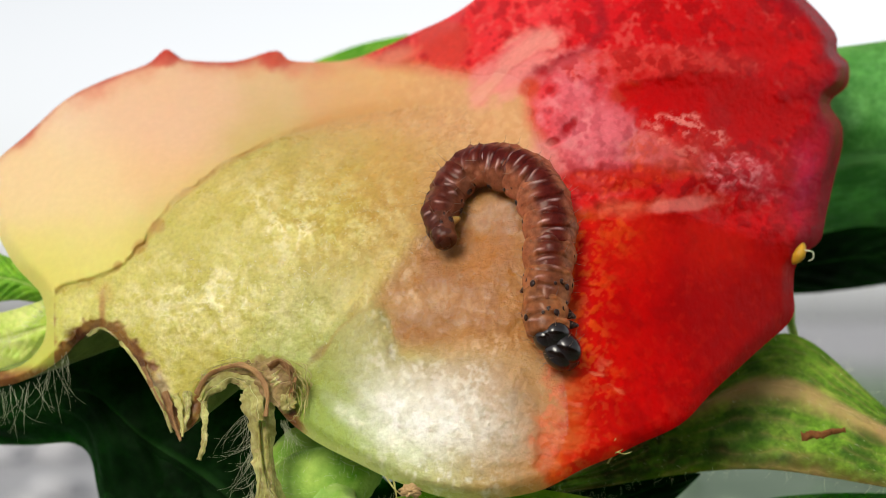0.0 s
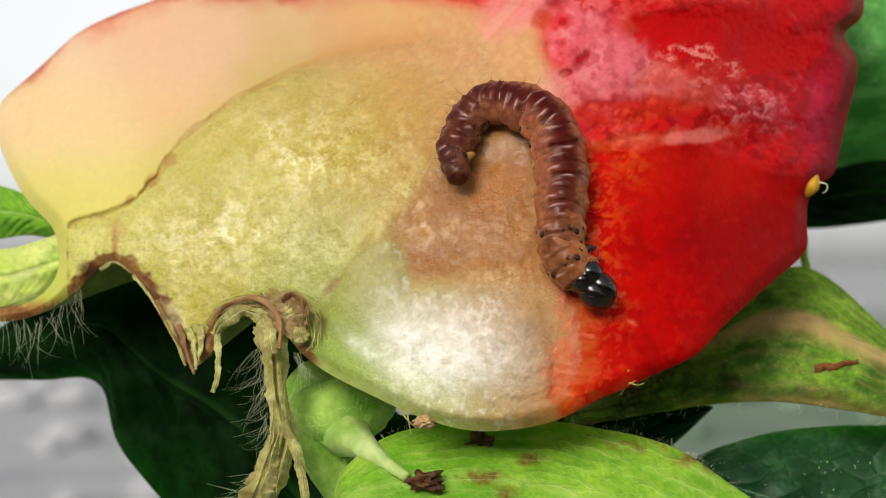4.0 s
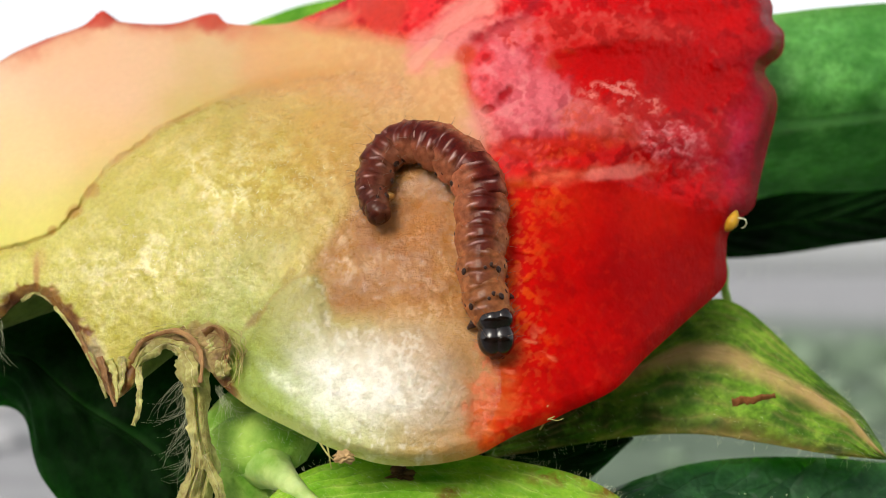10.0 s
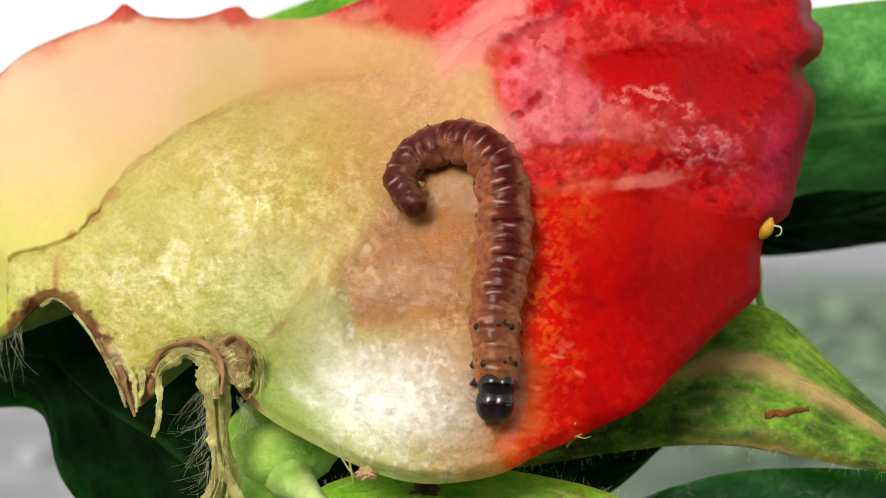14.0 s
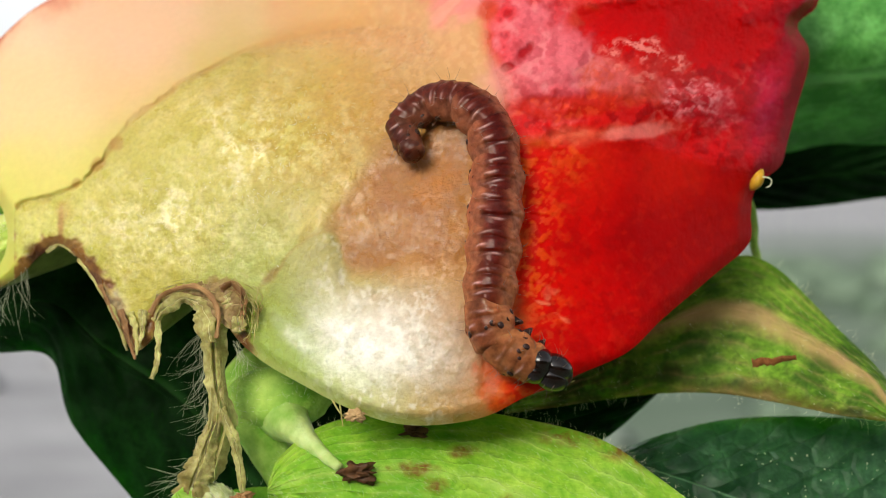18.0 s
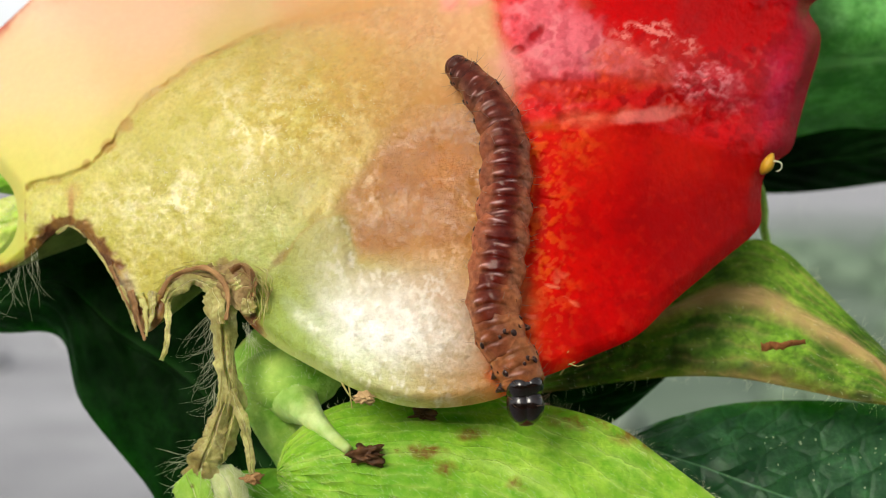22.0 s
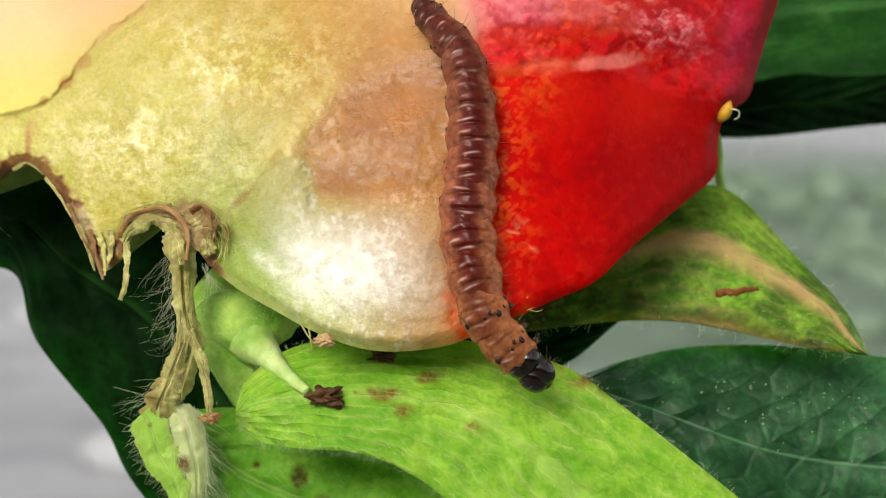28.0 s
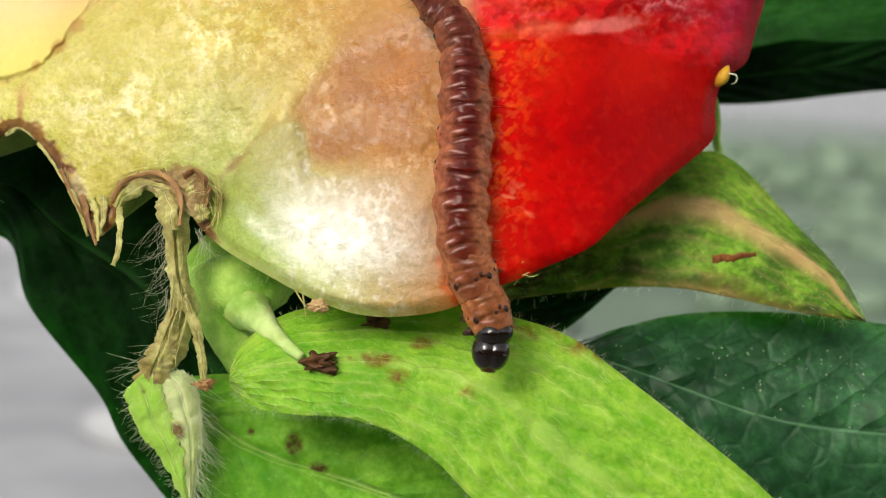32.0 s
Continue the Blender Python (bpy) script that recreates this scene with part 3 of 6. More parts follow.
def filaments(u, v, size, seed, thin=9.0):
    """Thin wandering threads, 0..1."""
    a = layers(u, v, size * 1.6, seed + 40, 2) - 0.5
    b = layers(u, v, size * 1.6, seed + 50, 2) - 0.5
    n = layers(u + a * size * 2.2, v + b * size * 2.2, size, seed, 3)
    return np.clip(1 - np.abs(n - 0.5) * thin, 0, 1)


def berry_fields(u, v, edge):
    """Colour and relief of the cut face over the plan."""
    n1, n2, n3, n4 = layers(u, v, 4.0, 11), layers(u, v, 1.2, 21), layers(u, v, 0.45, 31, 3), layers(u, v, 7.0, 41, 2)
    n6 = layers(u, v, 0.22, 45, 2)
    wu, wv = u + (n1 - 0.5) * 0.9 + (n3 - 0.5) * 0.3, v + (layers(u, v, 4.0, 15) - 0.5) * 0.9 + (n2 - 0.5) * 0.3
    dist = {name: inside(wu, wv, poly)[0] for name, poly in (("core", CORE), ("chamber", CHAMBER), ("red", RED), ("wet", WET))}
    dist["bulge"] = inside(u + (n2 - 0.5) * 0.35 + (n3 - 0.5) * 0.15, v + (n3 - 0.5) * 0.3, BULGE)[0]
    raw = inside(u + (n3 - 0.5) * 0.2, v + (n2 - 0.5) * 0.3, ARC_BAND)[0]
    lobe = inside(u + (n2 - 0.5) * 0.8, v + (n3 - 0.5) * 0.8, LOBE)[0]
    c = np.zeros(u.shape + (3,))

    def lay(mask, *rgb):
        col = np.array(srgb(*rgb)[:3])
        c[:] = c * (1 - mask[..., None]) + col * mask[..., None]

    def patch(cu, cv, ru, rv, turn=0.0, ragged_by=1.2, rise=0.6):
        """A soft ragged patch round one place of the plan."""
        a, b = math.cos(radians(turn)), math.sin(radians(turn))
        x, y = (u - cu) * a + (v - cv) * b, (v - cv) * a - (u - cu) * b
        return smooth(1.15 - np.hypot(x / ru, y / rv) + (n2 - 0.5) * ragged_by + (n3 - 0.5) * 0.5, 0, rise)

    ju, jv = u + (n2 - 0.5) * 0.9, v + (layers(u, v, 1.2, 25) - 0.5) * 0.9
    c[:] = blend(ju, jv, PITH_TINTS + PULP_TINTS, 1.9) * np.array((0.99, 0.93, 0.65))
    c[..., 2] *= 1 + 0.22 * smooth(v + u * 0.2, 1.5, 4.5) * smooth(-u, 3.0, 8.0)

    # pale outer flesh and its red rim
    lay(smooth(1.0 - edge + (n2 - 0.5) * 1.2, 0.0, 1.5) * smooth(v, 5.0, 8.0) * smooth(-u, -1, 6) * 0.75, 206, 74, 46)
    lay(smooth(0.35 - edge + (n2 - 0.5) * 0.5, 0.0, 0.4) * smooth(v, 5.0, 7.0) * smooth(-u, 7, 12) * 0.8, 176, 40, 22)
    blush = smooth(u, -8.4, -7.2) * smooth(v + u * 0.15, 5.4, 7.0)
    lay(blush * 0.45, 214, 150, 112)
    for spike in ((-13.9, 10.5), (-8.9, 10.5)):
        lay(patch(*spike, 0.8, 0.7) * 0.8, 190, 44, 26)

    # pithy core with threads of pale fibre
    core = smooth(dist["core"], -0.15, 0.25) * smooth(-u * 0.8 - v, -3.5, 1.0)
    clot_a = np.exp(-((u + 7.6) / 2.1) ** 2 - ((v - 2.3) / 1.5) ** 2)
    clot_b = np.exp(-((u + 12.2) / 3.2) ** 2 - ((v + 1.0) / 1.6) ** 2)
    clot_c = np.exp(-((u + 9.5) / 1.2) ** 2 - ((v - 3.6) / 0.9) ** 2)
    cluster = np.maximum(np.maximum(clot_a, 0.8 * clot_b), 0.6 * clot_c)
    lay(core * smooth(n1 * 0.3 + n2 * 0.3 + n3 * 0.4, 0.44, 0.58) * (0.12 + 0.5 * np.maximum(clot_b, clot_a)), 228, 216, 134)
    lay(core * smooth(n6 * 0.6 + n3 * 0.4, 0.54, 0.66) * (0.12 + 0.35 * cluster), 240, 230, 168)
    lay(core * smooth(0.44 - n2, 0.0, 0.2) * 0.22, 172, 160, 48)
    lay(core * smooth(0.44 - n3, 0.0, 0.2) * 0.16, 164, 150, 44)
    threads = np.maximum(filaments(u, v, 0.75, 61, 13), 0.8 * filaments(u, v, 0.45, 161, 10))
    spots = smooth(layers(u, v, 0.34, 103, 3), 0.52, 0.66)
    lay(core * np.clip(threads * 1.2, 0, 1) * smooth(n2 * 0.6 + n1 * 0.4, 0.34, 0.54) * smooth(layers(u, v, 0.5, 65, 3), 0.40, 0.58) * (0.08 + 0.85 * cluster), 248, 238, 190)
    lay(core * spots * smooth(n2, 0.36, 0.60) * (0.10 + 0.65 * np.maximum(clot_a, 0.45 * cluster)), 244, 230, 184)
    arc_line = smooth(raw + (n3 - 0.5) * 0.25, -0.14, 0.02) * smooth(-u, 2.0, 8.0) * (0.35 + 0.65 * smooth(n2, 0.34, 0.52))
    lay(smooth(raw, -0.8, 0.0) * core * smooth(-u, 5.0, 9.0) * 0.55, 176, 164, 50)
    lay(arc_line * (0.3 + 0.5 * smooth(n1, 0.40, 0.58)), 162, 104, 40)
    lay(smooth(raw, -0.7, -0.1) * smooth(u, -10.0, -6.0) * smooth(-u, 0.0, 3.0) * 0.55, 196, 140, 82)
    for cu, cv, ru, rv in ((-14.4, 2.5, 0.45, 0.35), (-15.3, 1.5, 0.4, 0.3), (-16.3, 0.7, 0.3, 0.22)):
        lay(patch(cu, cv, ru, rv, 40, 0.8) * 0.55, 168, 112, 46)
    # tan flesh above the hollow, finely granular
    tan = smooth(u, -6.0, -3.0) * smooth(v - 0.25 * u, 1.2, 2.6)
    lay(tan * smooth(n6 * 0.6 + n3 * 0.4, 0.52, 0.66) * 0.18, 234, 190, 150)
    lay(tan * smooth(0.46 - n6, 0.0, 0.16) * 0.14, 184, 126, 80)

    # the eaten hollow
    cham = smooth(dist["chamber"], -0.9, 0.9)
    lay(cham * 0.75, 164, 102, 48)
    lay(cham * smooth(n6 * 0.5 + n3 * 0.5, 0.46, 0.66) * 0.25, 204, 152, 96)
    lay(cham * smooth(n1, 0.50, 0.60) * 0.35, 182, 124, 50)
    lay(cham * smooth(0.48 - n2, 0, 0.2) * 0.45, 156, 98, 52)
    lay(patch(0.2, 0.5, 1.4, 1.3, 0, 0.8, 0.9) * 0.75, 180, 112, 44)
    lay(patch(-2.7, -2.4, 1.6, 0.95, 8, 1.0, 0.6) * 0.8, 158, 102, 46)
    lay(patch(-2.0, -0.2, 0.6, 0.5, 0, 0.8, 0.6) * 0.5, 160, 100, 56)
    # glints of the moist hollow painted on as pale flecks
    shine = patch(-2.9, -0.4, 1.5, 1.4, 20, 0.8, 1.0)
    lay(shine * np.clip(filaments(u, v, 0.26, 261, 7) * 0.5 + spots, 0, 1) * smooth(n2, 0.34, 0.56) * 0.55, 232, 196, 166)
    lay(patch(0.6, -3.4, 1.9, 0.7, 0, 1.0, 1.0) * smooth(n6, 0.46, 0.66) * 0.5, 226, 186, 156)
    ridge = np.exp(-((u + 4.6 - (v + 0.2) * 0.75) / 0.55) ** 2) * smooth(v, -2.2, -0.8) * smooth(2.6 - v, 0, 1.5)
    lay(ridge * 0.55, 220, 192, 112)

    # the white bulge, green at its margin; highlight and sparkle painted over the white
    fade = smooth(u, -0.5, 1.8) * np.where(v < -3.2, 1.0, 0.0)
    bul = smooth(dist["bulge"] + (n2 - 0.5) * 1.4 * fade, -0.12 - 0.7 * fade, 0.22 + 1.3 * fade)
    bul = bul * np.where(v < -3.2, 1.0, smooth(-u, 3.3, 3.8)) + smooth(dist["bulge"], -0.9, 0.9) * np.where(v < -3.2, smooth(u, -3.6, -2.0), 0) * (1 - fade) * (1 - bul)
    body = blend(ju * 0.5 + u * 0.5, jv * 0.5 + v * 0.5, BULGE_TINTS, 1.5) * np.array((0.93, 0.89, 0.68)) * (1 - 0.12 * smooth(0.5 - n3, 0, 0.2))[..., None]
    c[:] = c * (1 - bul[..., None]) + body * bul[..., None]
    blanch = np.exp(-(((u - WHITE[0]) * 0.9 + (v - WHITE[1]) * 0.55) / 3.4) ** 2 - ((v - WHITE[1]) / 1.9) ** 2)
    sparkle_grain = smooth(layers(u, v * 1.2, 0.5, 131, 4), 0.34, 0.68)
    glint = smooth(n6 * 0.55 + layers(u * 1.3, v * 0.7, 0.30, 141, 2) * 0.45, 0.50, 0.72)
    lay(bul * np.clip(blanch * (0.72 + 0.40 * sparkle_grain), 0, 1) * smooth(u + v * 0.25, -8.2, -5.4), 252, 248, 238)
    shine_streak = np.exp(-((v + 7.2 + (u + 4.6) * 0.62) / 0.42) ** 2) * smooth(u, -7.4, -6.0) * smooth(-u, 2.0, 3.2)
    lay(bul * shine_streak * (0.35 + 0.45 * sparkle_grain), 248, 250, 224)
    lay(bul * smooth(u, -6.5, -3.0) * smooth(1.8 - u, 0.0, 2.5) * glint * 0.42, 252, 246, 230)
    lay(bul * smooth(u, -5.5, -2.0) * smooth(0.47 - n6, 0.0, 0.10) * smooth(0.54 - n3, 0.0, 0.1) * 0.28, 168, 148, 98)
    lay(bul * smooth(0.55 - edge, 0, 0.45) * smooth(-u, -1.0, 1.5) * 0.6, 206, 216, 118)
    rimline = np.exp(-((dist["bulge"] - 0.02) / 0.09) ** 2) * smooth(-u, 3.6, 4.2) * smooth(v, -4.4, -3.0)
    lay(rimline * 0.5, 170, 140, 70)
    lay(smooth(0.50 - np.hypot(((u + 7.35) - (v + 3.6) * 0.75) * 1.3, (v + 3.6) * 0.60) + (n3 - 0.5) * 0.6 + (n2 - 0.5) * 0.6, 0, 0.5) * 0.75, 132, 94, 30)
    lay(patch(-5.6, -1.5, 0.55, 0.22, 50, 0.6) * 0.5, 160, 132, 44)

    c[..., 2] *= 1 - 0.14 * smooth(u, -9.0, -6.0) * (1 - bul)

    # red flesh, orange along the seam with the pale part
    streak = layers(u * 0.6, v * 2.4, 0.9, 71, 3)
    red = smooth(dist["red"] + (n2 - 0.5) * 1.4 + (streak - 0.5) * 1.0, -0.6, 0.9)
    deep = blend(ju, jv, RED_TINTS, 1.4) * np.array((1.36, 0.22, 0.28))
    both = smooth(np.maximum(dist["red"] + (n2 - 0.5) * 1.2, dist["wet"]), -0.5, 0.8) * smooth(u, 4.0, 5.5)
    both = np.maximum(both, smooth(u + (n2 - 0.5) * 0.9, 4.7, 6.0))
    red = np.maximum(red, both * smooth(-v, -3.2, -2.6))
    cover = np.maximum(red, both)[..., None]
    c[:] = c * (1 - cover) + deep * cover
    dots_of_seam = layers(u * 1.2, v * 1.1, 0.5, 197, 3)
    seam = np.clip(1 - np.abs(dist["red"] + (n2 - 0.5) * 1.2 - 0.1) / 1.3, 0, 1) * smooth(u, 2.2, 3.0) * smooth(-v, -1.8, -1.0) * smooth(6.2 - u, 0, 1)
    lay(seam * (0.5 + 0.35 * smooth(n3, 0.4, 0.6)), 198, 62, 4)
    lay(patch(2.9, -8.0, 0.9, 2.6, -4, 1.6, 1.3) * (0.45 + 0.4 * smooth(n3, 0.4, 0.6)), 214, 92, 26)
    lay(patch(3.2, -6.0, 0.6, 3.4, 2, 2.2, 1.0) * smooth(dots_of_seam, 0.5, 0.62) * 0.8, 222, 118, 70)
    near = smooth(3.6 - dist["red"], 0, 3.0) * smooth(8.0 - u, 0, 1.8) * red
    dots = layers(u * 1.1, v * 1.3, 0.55, 97, 3)
    lay(near * smooth(dots, 0.56, 0.68) * smooth(n1 * 0.5 + n2 * 0.5, 0.34, 0.50) * 0.8, 230, 88, 20)
    lay(near * smooth(n6, 0.56, 0.68) * 0.35, 236, 110, 50)
    lay(red * smooth(u, 4.5, 7.0) * smooth(0.52 - n2, 0, 0.2) * 0.35, 148, 0, 2)
    lay(red * smooth(u, 4.5, 6.0) * smooth(0.45 - n3, 0, 0.12) * 0.25, 140, 0, 2)
    scales = smooth(grain(u * 0.9 + (n3 - 0.5) * 0.5, v * 2.2 + u * 0.5 + (n2 - 0.5) * 1.2, 0.45, 183), 0.62, 0.80) * smooth(n2, 0.38, 0.52)
    lay(patch(5.3, -5.9, 1.25, 1.7, -10, 0.8, 0.6) * scales * 0.75, 234, 120, 84)
    lay(patch(4.0, -7.6, 1.0, 1.0, -10, 0.8, 0.9) * scales * 0.6, 232, 124, 76)
    lay(smooth(u, 6.0, 8.0) * red * smooth(layers(u, v, 0.3, 187, 3), 0.60, 0.72) * 0.30, 214, 34, 14)
    lay(red * smooth(0.46 - n1, 0, 0.1) * 0.35, 172, 0, 2)
    lay(red * smooth(v, -1.6, 1.6) * smooth(u, 4.2, 6.0) * (0.25 + 0.5 * smooth(n1, 0.36, 0.62)) * 0.55, 206, 28, 4)

    # wet dimpled lobe; its pink sheen and sparkle are painted into the colour
    wet = smooth(dist["wet"], -0.6, 0.6)
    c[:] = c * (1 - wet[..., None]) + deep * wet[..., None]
    fleck = np.clip(filaments(u, v * 1.3, 0.50, 85, 8) * 0.8 + smooth(n6, 0.56, 0.68) * 0.6, 0, 1) * smooth(n2, 0.36, 0.52)
    pits = smooth(0.45 - n3, 0, 0.08)
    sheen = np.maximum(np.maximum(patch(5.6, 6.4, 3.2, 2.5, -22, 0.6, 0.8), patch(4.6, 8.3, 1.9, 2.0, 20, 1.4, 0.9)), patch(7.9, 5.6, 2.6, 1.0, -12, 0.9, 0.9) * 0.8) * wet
    hole = np.maximum(patch(4.15, 6.65, 0.62, 0.34, 48, 2.4, 0.5), patch(3.5, 6.05, 0.40, 0.22, 20, 2.4, 0.5))
    bowl = patch(10.9, 7.6, 4.2, 1.55, -6, 0.55, 0.22)
    brow = patch(8.4, 9.5, 4.4, 0.95, 3, 1.3) * wet
    glow = patch(13.4, 10.6, 1.9, 0.9, -12, 0.8, 0.5)
    specks = patch(10.6, 5.6, 2.6, 1.1, -24, 0.9, 0.5) * wet
    pale_sparkle = patch(12.2, 4.6, 1.9, 1.0, -20, 0.9, 0.5) * wet
    stripe = patch(7.2, 3.0, 3.8, 0.55, 5, 1.3, 1.5)
    amber = patch(6.6, 4.3, 3.0, 0.65, 3, 1.0, 0.5) * wet
    margin = patch(15.2, 4.4, 1.3, 3.0, -12, 1.1, 1.2)
    lay(wet * smooth(n1 * 0.6 + n2 * 0.4, 0.46, 0.62) * 0.4, 204, 2, 4)
    lay(wet * smooth(n6 * 0.5 + n3 * 0.5, 0.53, 0.64) * smooth(n2, 0.40, 0.60) * smooth(v, 2.0, 4.0) * 0.40, 226, 92, 84)
    lay(wet * smooth(0.47 - n3, 0, 0.12) * 0.5, 138, 0, 6)
    # reflected sky on the wet film, laid on as pink tint
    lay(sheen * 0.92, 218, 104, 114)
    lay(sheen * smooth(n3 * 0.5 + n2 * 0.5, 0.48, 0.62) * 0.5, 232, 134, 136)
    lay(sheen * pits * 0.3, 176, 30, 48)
    pull = smooth(grain((u * 0.79 + v * 0.61) * 0.3, (v * 0.79 - u * 0.61) * 1.5 + (n2 - 0.5) * 0.8, 0.6, 87), 0.30, 0.70)
    smear = patch(2.0, 9.7, 2.7, 1.2, 38, 0.7, 0.6) * (1 - smooth(lobe, -0.2, 0.4))
    lay(smear * (0.55 + 0.35 * pull), 226, 128, 122)
    lay(smear * smooth(0.5 - pull, 0, 0.4) * 0.45, 232, 160, 142)
    flap_r = patch(-1.3, 10.9, 1.25, 1.1, -20, 0.5, 0.35)
    lay(flap_r * 0.85, 200, 56, 42)
    lay(patch(-3.4, 10.3, 1.4, 0.6, 15, 0.6, 0.8) * 0.7, 216, 128, 100)
    lay(np.exp(-((lobe + 0.05) / 0.28) ** 2) * smooth(v, 8.6, 9.4) * smooth(u, 2.0, 3.0) * 0.75, 150, 14, 26)
    lay(brow * (0.45 + 0.4 * fleck), 210, 60, 52)
    lay(brow * pits * 0.7, 170, 6, 6)
    lay(patch(6.9, 8.3, 1.1, 0.5, 20, 0.9, 0.5) * 0.7, 196, 48, 18)
    lay(glow * 0.85, 206, 2, 3)
    lay(patch(8.6, 5.2, 2.0, 1.1, -10, 1.0, 0.6) * (0.4 + 0.4 * fleck), 220, 82, 56)
    lay(amber * 0.8, 196, 30, 6)
    lay(amber * smooth(n6 * 0.5 + n3 * 0.5, 0.54, 0.66) * 0.55, 226, 70, 34)
    lay(stripe * (0.6 + 0.3 * fleck), 230, 106, 74)
    lay(patch(9.2, 3.1, 1.6, 0.35, 8, 0.8, 0.6) * 0.55, 236, 126, 118)
    lay(bowl * 0.92, 192, 0, 1)
    crumbs = smooth(layers(u + (n3 - 0.5) * 0.5, v * 1.5 + u * 0.3, 0.30, 285, 3), 0.55, 0.66)
    rings = np.clip(crumbs + 0.5 * filaments(u, v * 1.2, 0.20, 288, 8) * smooth(n3, 0.46, 0.58), 0, 1) * smooth(layers(u, v, 0.8, 289, 3), 0.36, 0.54)
    lay(patch(9.6, 6.7, 1.9, 0.7, -14, 0.8, 0.4) * rings * 0.9, 238, 132, 122)
    lay(hole * 0.9, 158, 4, 14)
    lay(patch(3.0, 5.3, 1.0, 1.5, 20, 0.6, 1.1) * 0.6, 222, 148, 138)
    lay(specks * 0.35, 214, 66, 56)
    lay(specks * rings * 0.65, 236, 122, 112)
    lay(pale_sparkle * 0.35, 206, 62, 78)
    lay(pale_sparkle * np.clip(rings + fleck * 0.5, 0, 1) * 0.7, 236, 132, 138)
    lay(pale_sparkle * pits * 0.6, 168, 4, 14)
    lay(specks * pits * 0.5, 186, 4, 4)
    lay(margin * (0.55 + 0.3 * fleck), 178, 40, 76)
    lay(wet * smooth(1.3 - edge + (n2 - 0.5), 0, 0.9) * smooth(u, 9.0, 12.0) * 0.75, 134, 2, 22)
    lay(patch(2.5, 8.6, 0.55, 0.5, 10, 0.5) * 0.8, 196, 62, 34)

    # torn, dried lower rim
    frayed = smooth(0.50 + 0.30 * smooth(-u, 12.5, 14.5) * n1 - edge + (n3 - 0.5) * 0.7 + (n2 - 0.5) * 0.5, 0.0, 0.3) * smooth(-u, 7.6, 8.4) * smooth(0.2 - v, 0, 1.0) * np.where(u < -19.2, smooth(-v, 3.6, 4.2), 1)
    lay(frayed * 0.85, 150, 92, 46)
    lay(frayed * smooth(n3 * 0.4 + n1 * 0.6, 0.46, 0.58) * 0.7, 100, 48, 18)
    lay(frayed * smooth(0.42 - n3, 0, 0.1) * 0.6, 214, 186, 116)
    lay(patch(-17.0, -1.3, 0.18, 1.1, 0, 0.5, 1.0) * 0.75, 166, 108, 52)
    lay(patch(-16.8, -0.6, 0.5, 0.7, 10, 0.9, 1.0) * 0.45, 186, 142, 70)
    lay(patch(-18.0, -2.7, 1.0, 0.45, -40, 0.8, 0.6) * 0.85, 92, 38, 16)
    lay(patch(-14.3, -4.8, 0.45, 0.6, 20, 0.6) * 0.35, 238, 228, 176)
    lay(patch(-9.4, -3.9, 1.4, 0.8, 0, 1.2, 0.9) * smooth(n3, 0.42, 0.56) * 0.75, 132, 96, 40)

    rel = -0.15 * bul * smooth(dist["bulge"], 0.0, 0.6) - 0.30 * smooth(dist["bulge"], -0.2, 2.5) * smooth(edge, 0, 4.5) + cham * (0.45 + (n2 - 0.5) * 0.22 + (n3 - 0.5) * 0.10)
    rel += core * ((n2 - 0.5) * 0.12 + (n3 - 0.5) * 0.09 - 0.05 * cluster * threads) - 0.06 * shine * rings
    rel += 0.10 * arc_line - 0.15 * smooth(raw, -0.9, -0.1) * smooth(-dist["core"], 0.0, 0.3) * smooth(-u, 6, 9)
    rel += wet * (np.sin(v * 1.75 + u * 0.20 + (n1 - 0.5) * 8.0 - 1.0) * 0.10 + (n1 - 0.5) * 0.55 + ((n2 - 0.5) * 0.26 + (n3 - 0.5) * 0.12) * (1 - 0.8 * bowl))
    basin = np.exp(-((u - BASIN[0]) / 4.2) ** 2 - ((v - BASIN[1] + 0.12 * (u - BASIN[0])) / 1.4) ** 2)
    rel += 0.55 * basin * wet + 0.05 * bowl * wet + 0.10 * hole - 0.12 * brow + 0.04 * amber - (specks + pale_sparkle) * rings * 0.035
    rel -= 0.45 * smooth(lobe, -0.4, 0.6) * smooth(v, 1.5, 7.0)
    rel -= near * (smooth(dots, 0.52, 0.70) * 0.05 + scales * 0.06)
    rel += red * ((n1 - 0.5) * 0.30 + (n3 - 0.5) * 0.06)
    rel += frayed * (n3 - 0.6) * 0.6
    rel += bul * ((n3 - 0.5) * 0.07 + (n6 - 0.5) * 0.04 + (n2 - 0.5) * 0.05) + (n4 - 0.5) * 0.5 + tan * (n6 - 0.5) * 0.04
    zone = np.zeros(u.shape, int)
    for k, name in enumerate(("core", "chamber", "bulge", "red", "wet"), 1):
        zone[dist[name] > 0] = k
    gap = (zone == 0) & (v < 3.5) & (u > -12.0)
    zone[gap & (dist["chamber"] > -2.5)] = 2
    zone[gap & (zone == 0) & (dist["bulge"] > -1.5)] = 3
    return c, rel, zone


LOBE = closed_spline([(6.5, 16.4), (5.8, 11.2), (4.5, 10.0), (2.4, 8.7), (2.6, 6.9), (3.3, 5.4), (4.5, 2.8), (10.6, 2.3), (14.9, 1.0), (20.8, 3.6), (19.8, 13.8), (13.2, 18.9)], 80)
ARC_BAND = np.vstack([ARC + (0.0, 0.06), (ARC - (0.0, 0.06))[::-1]])


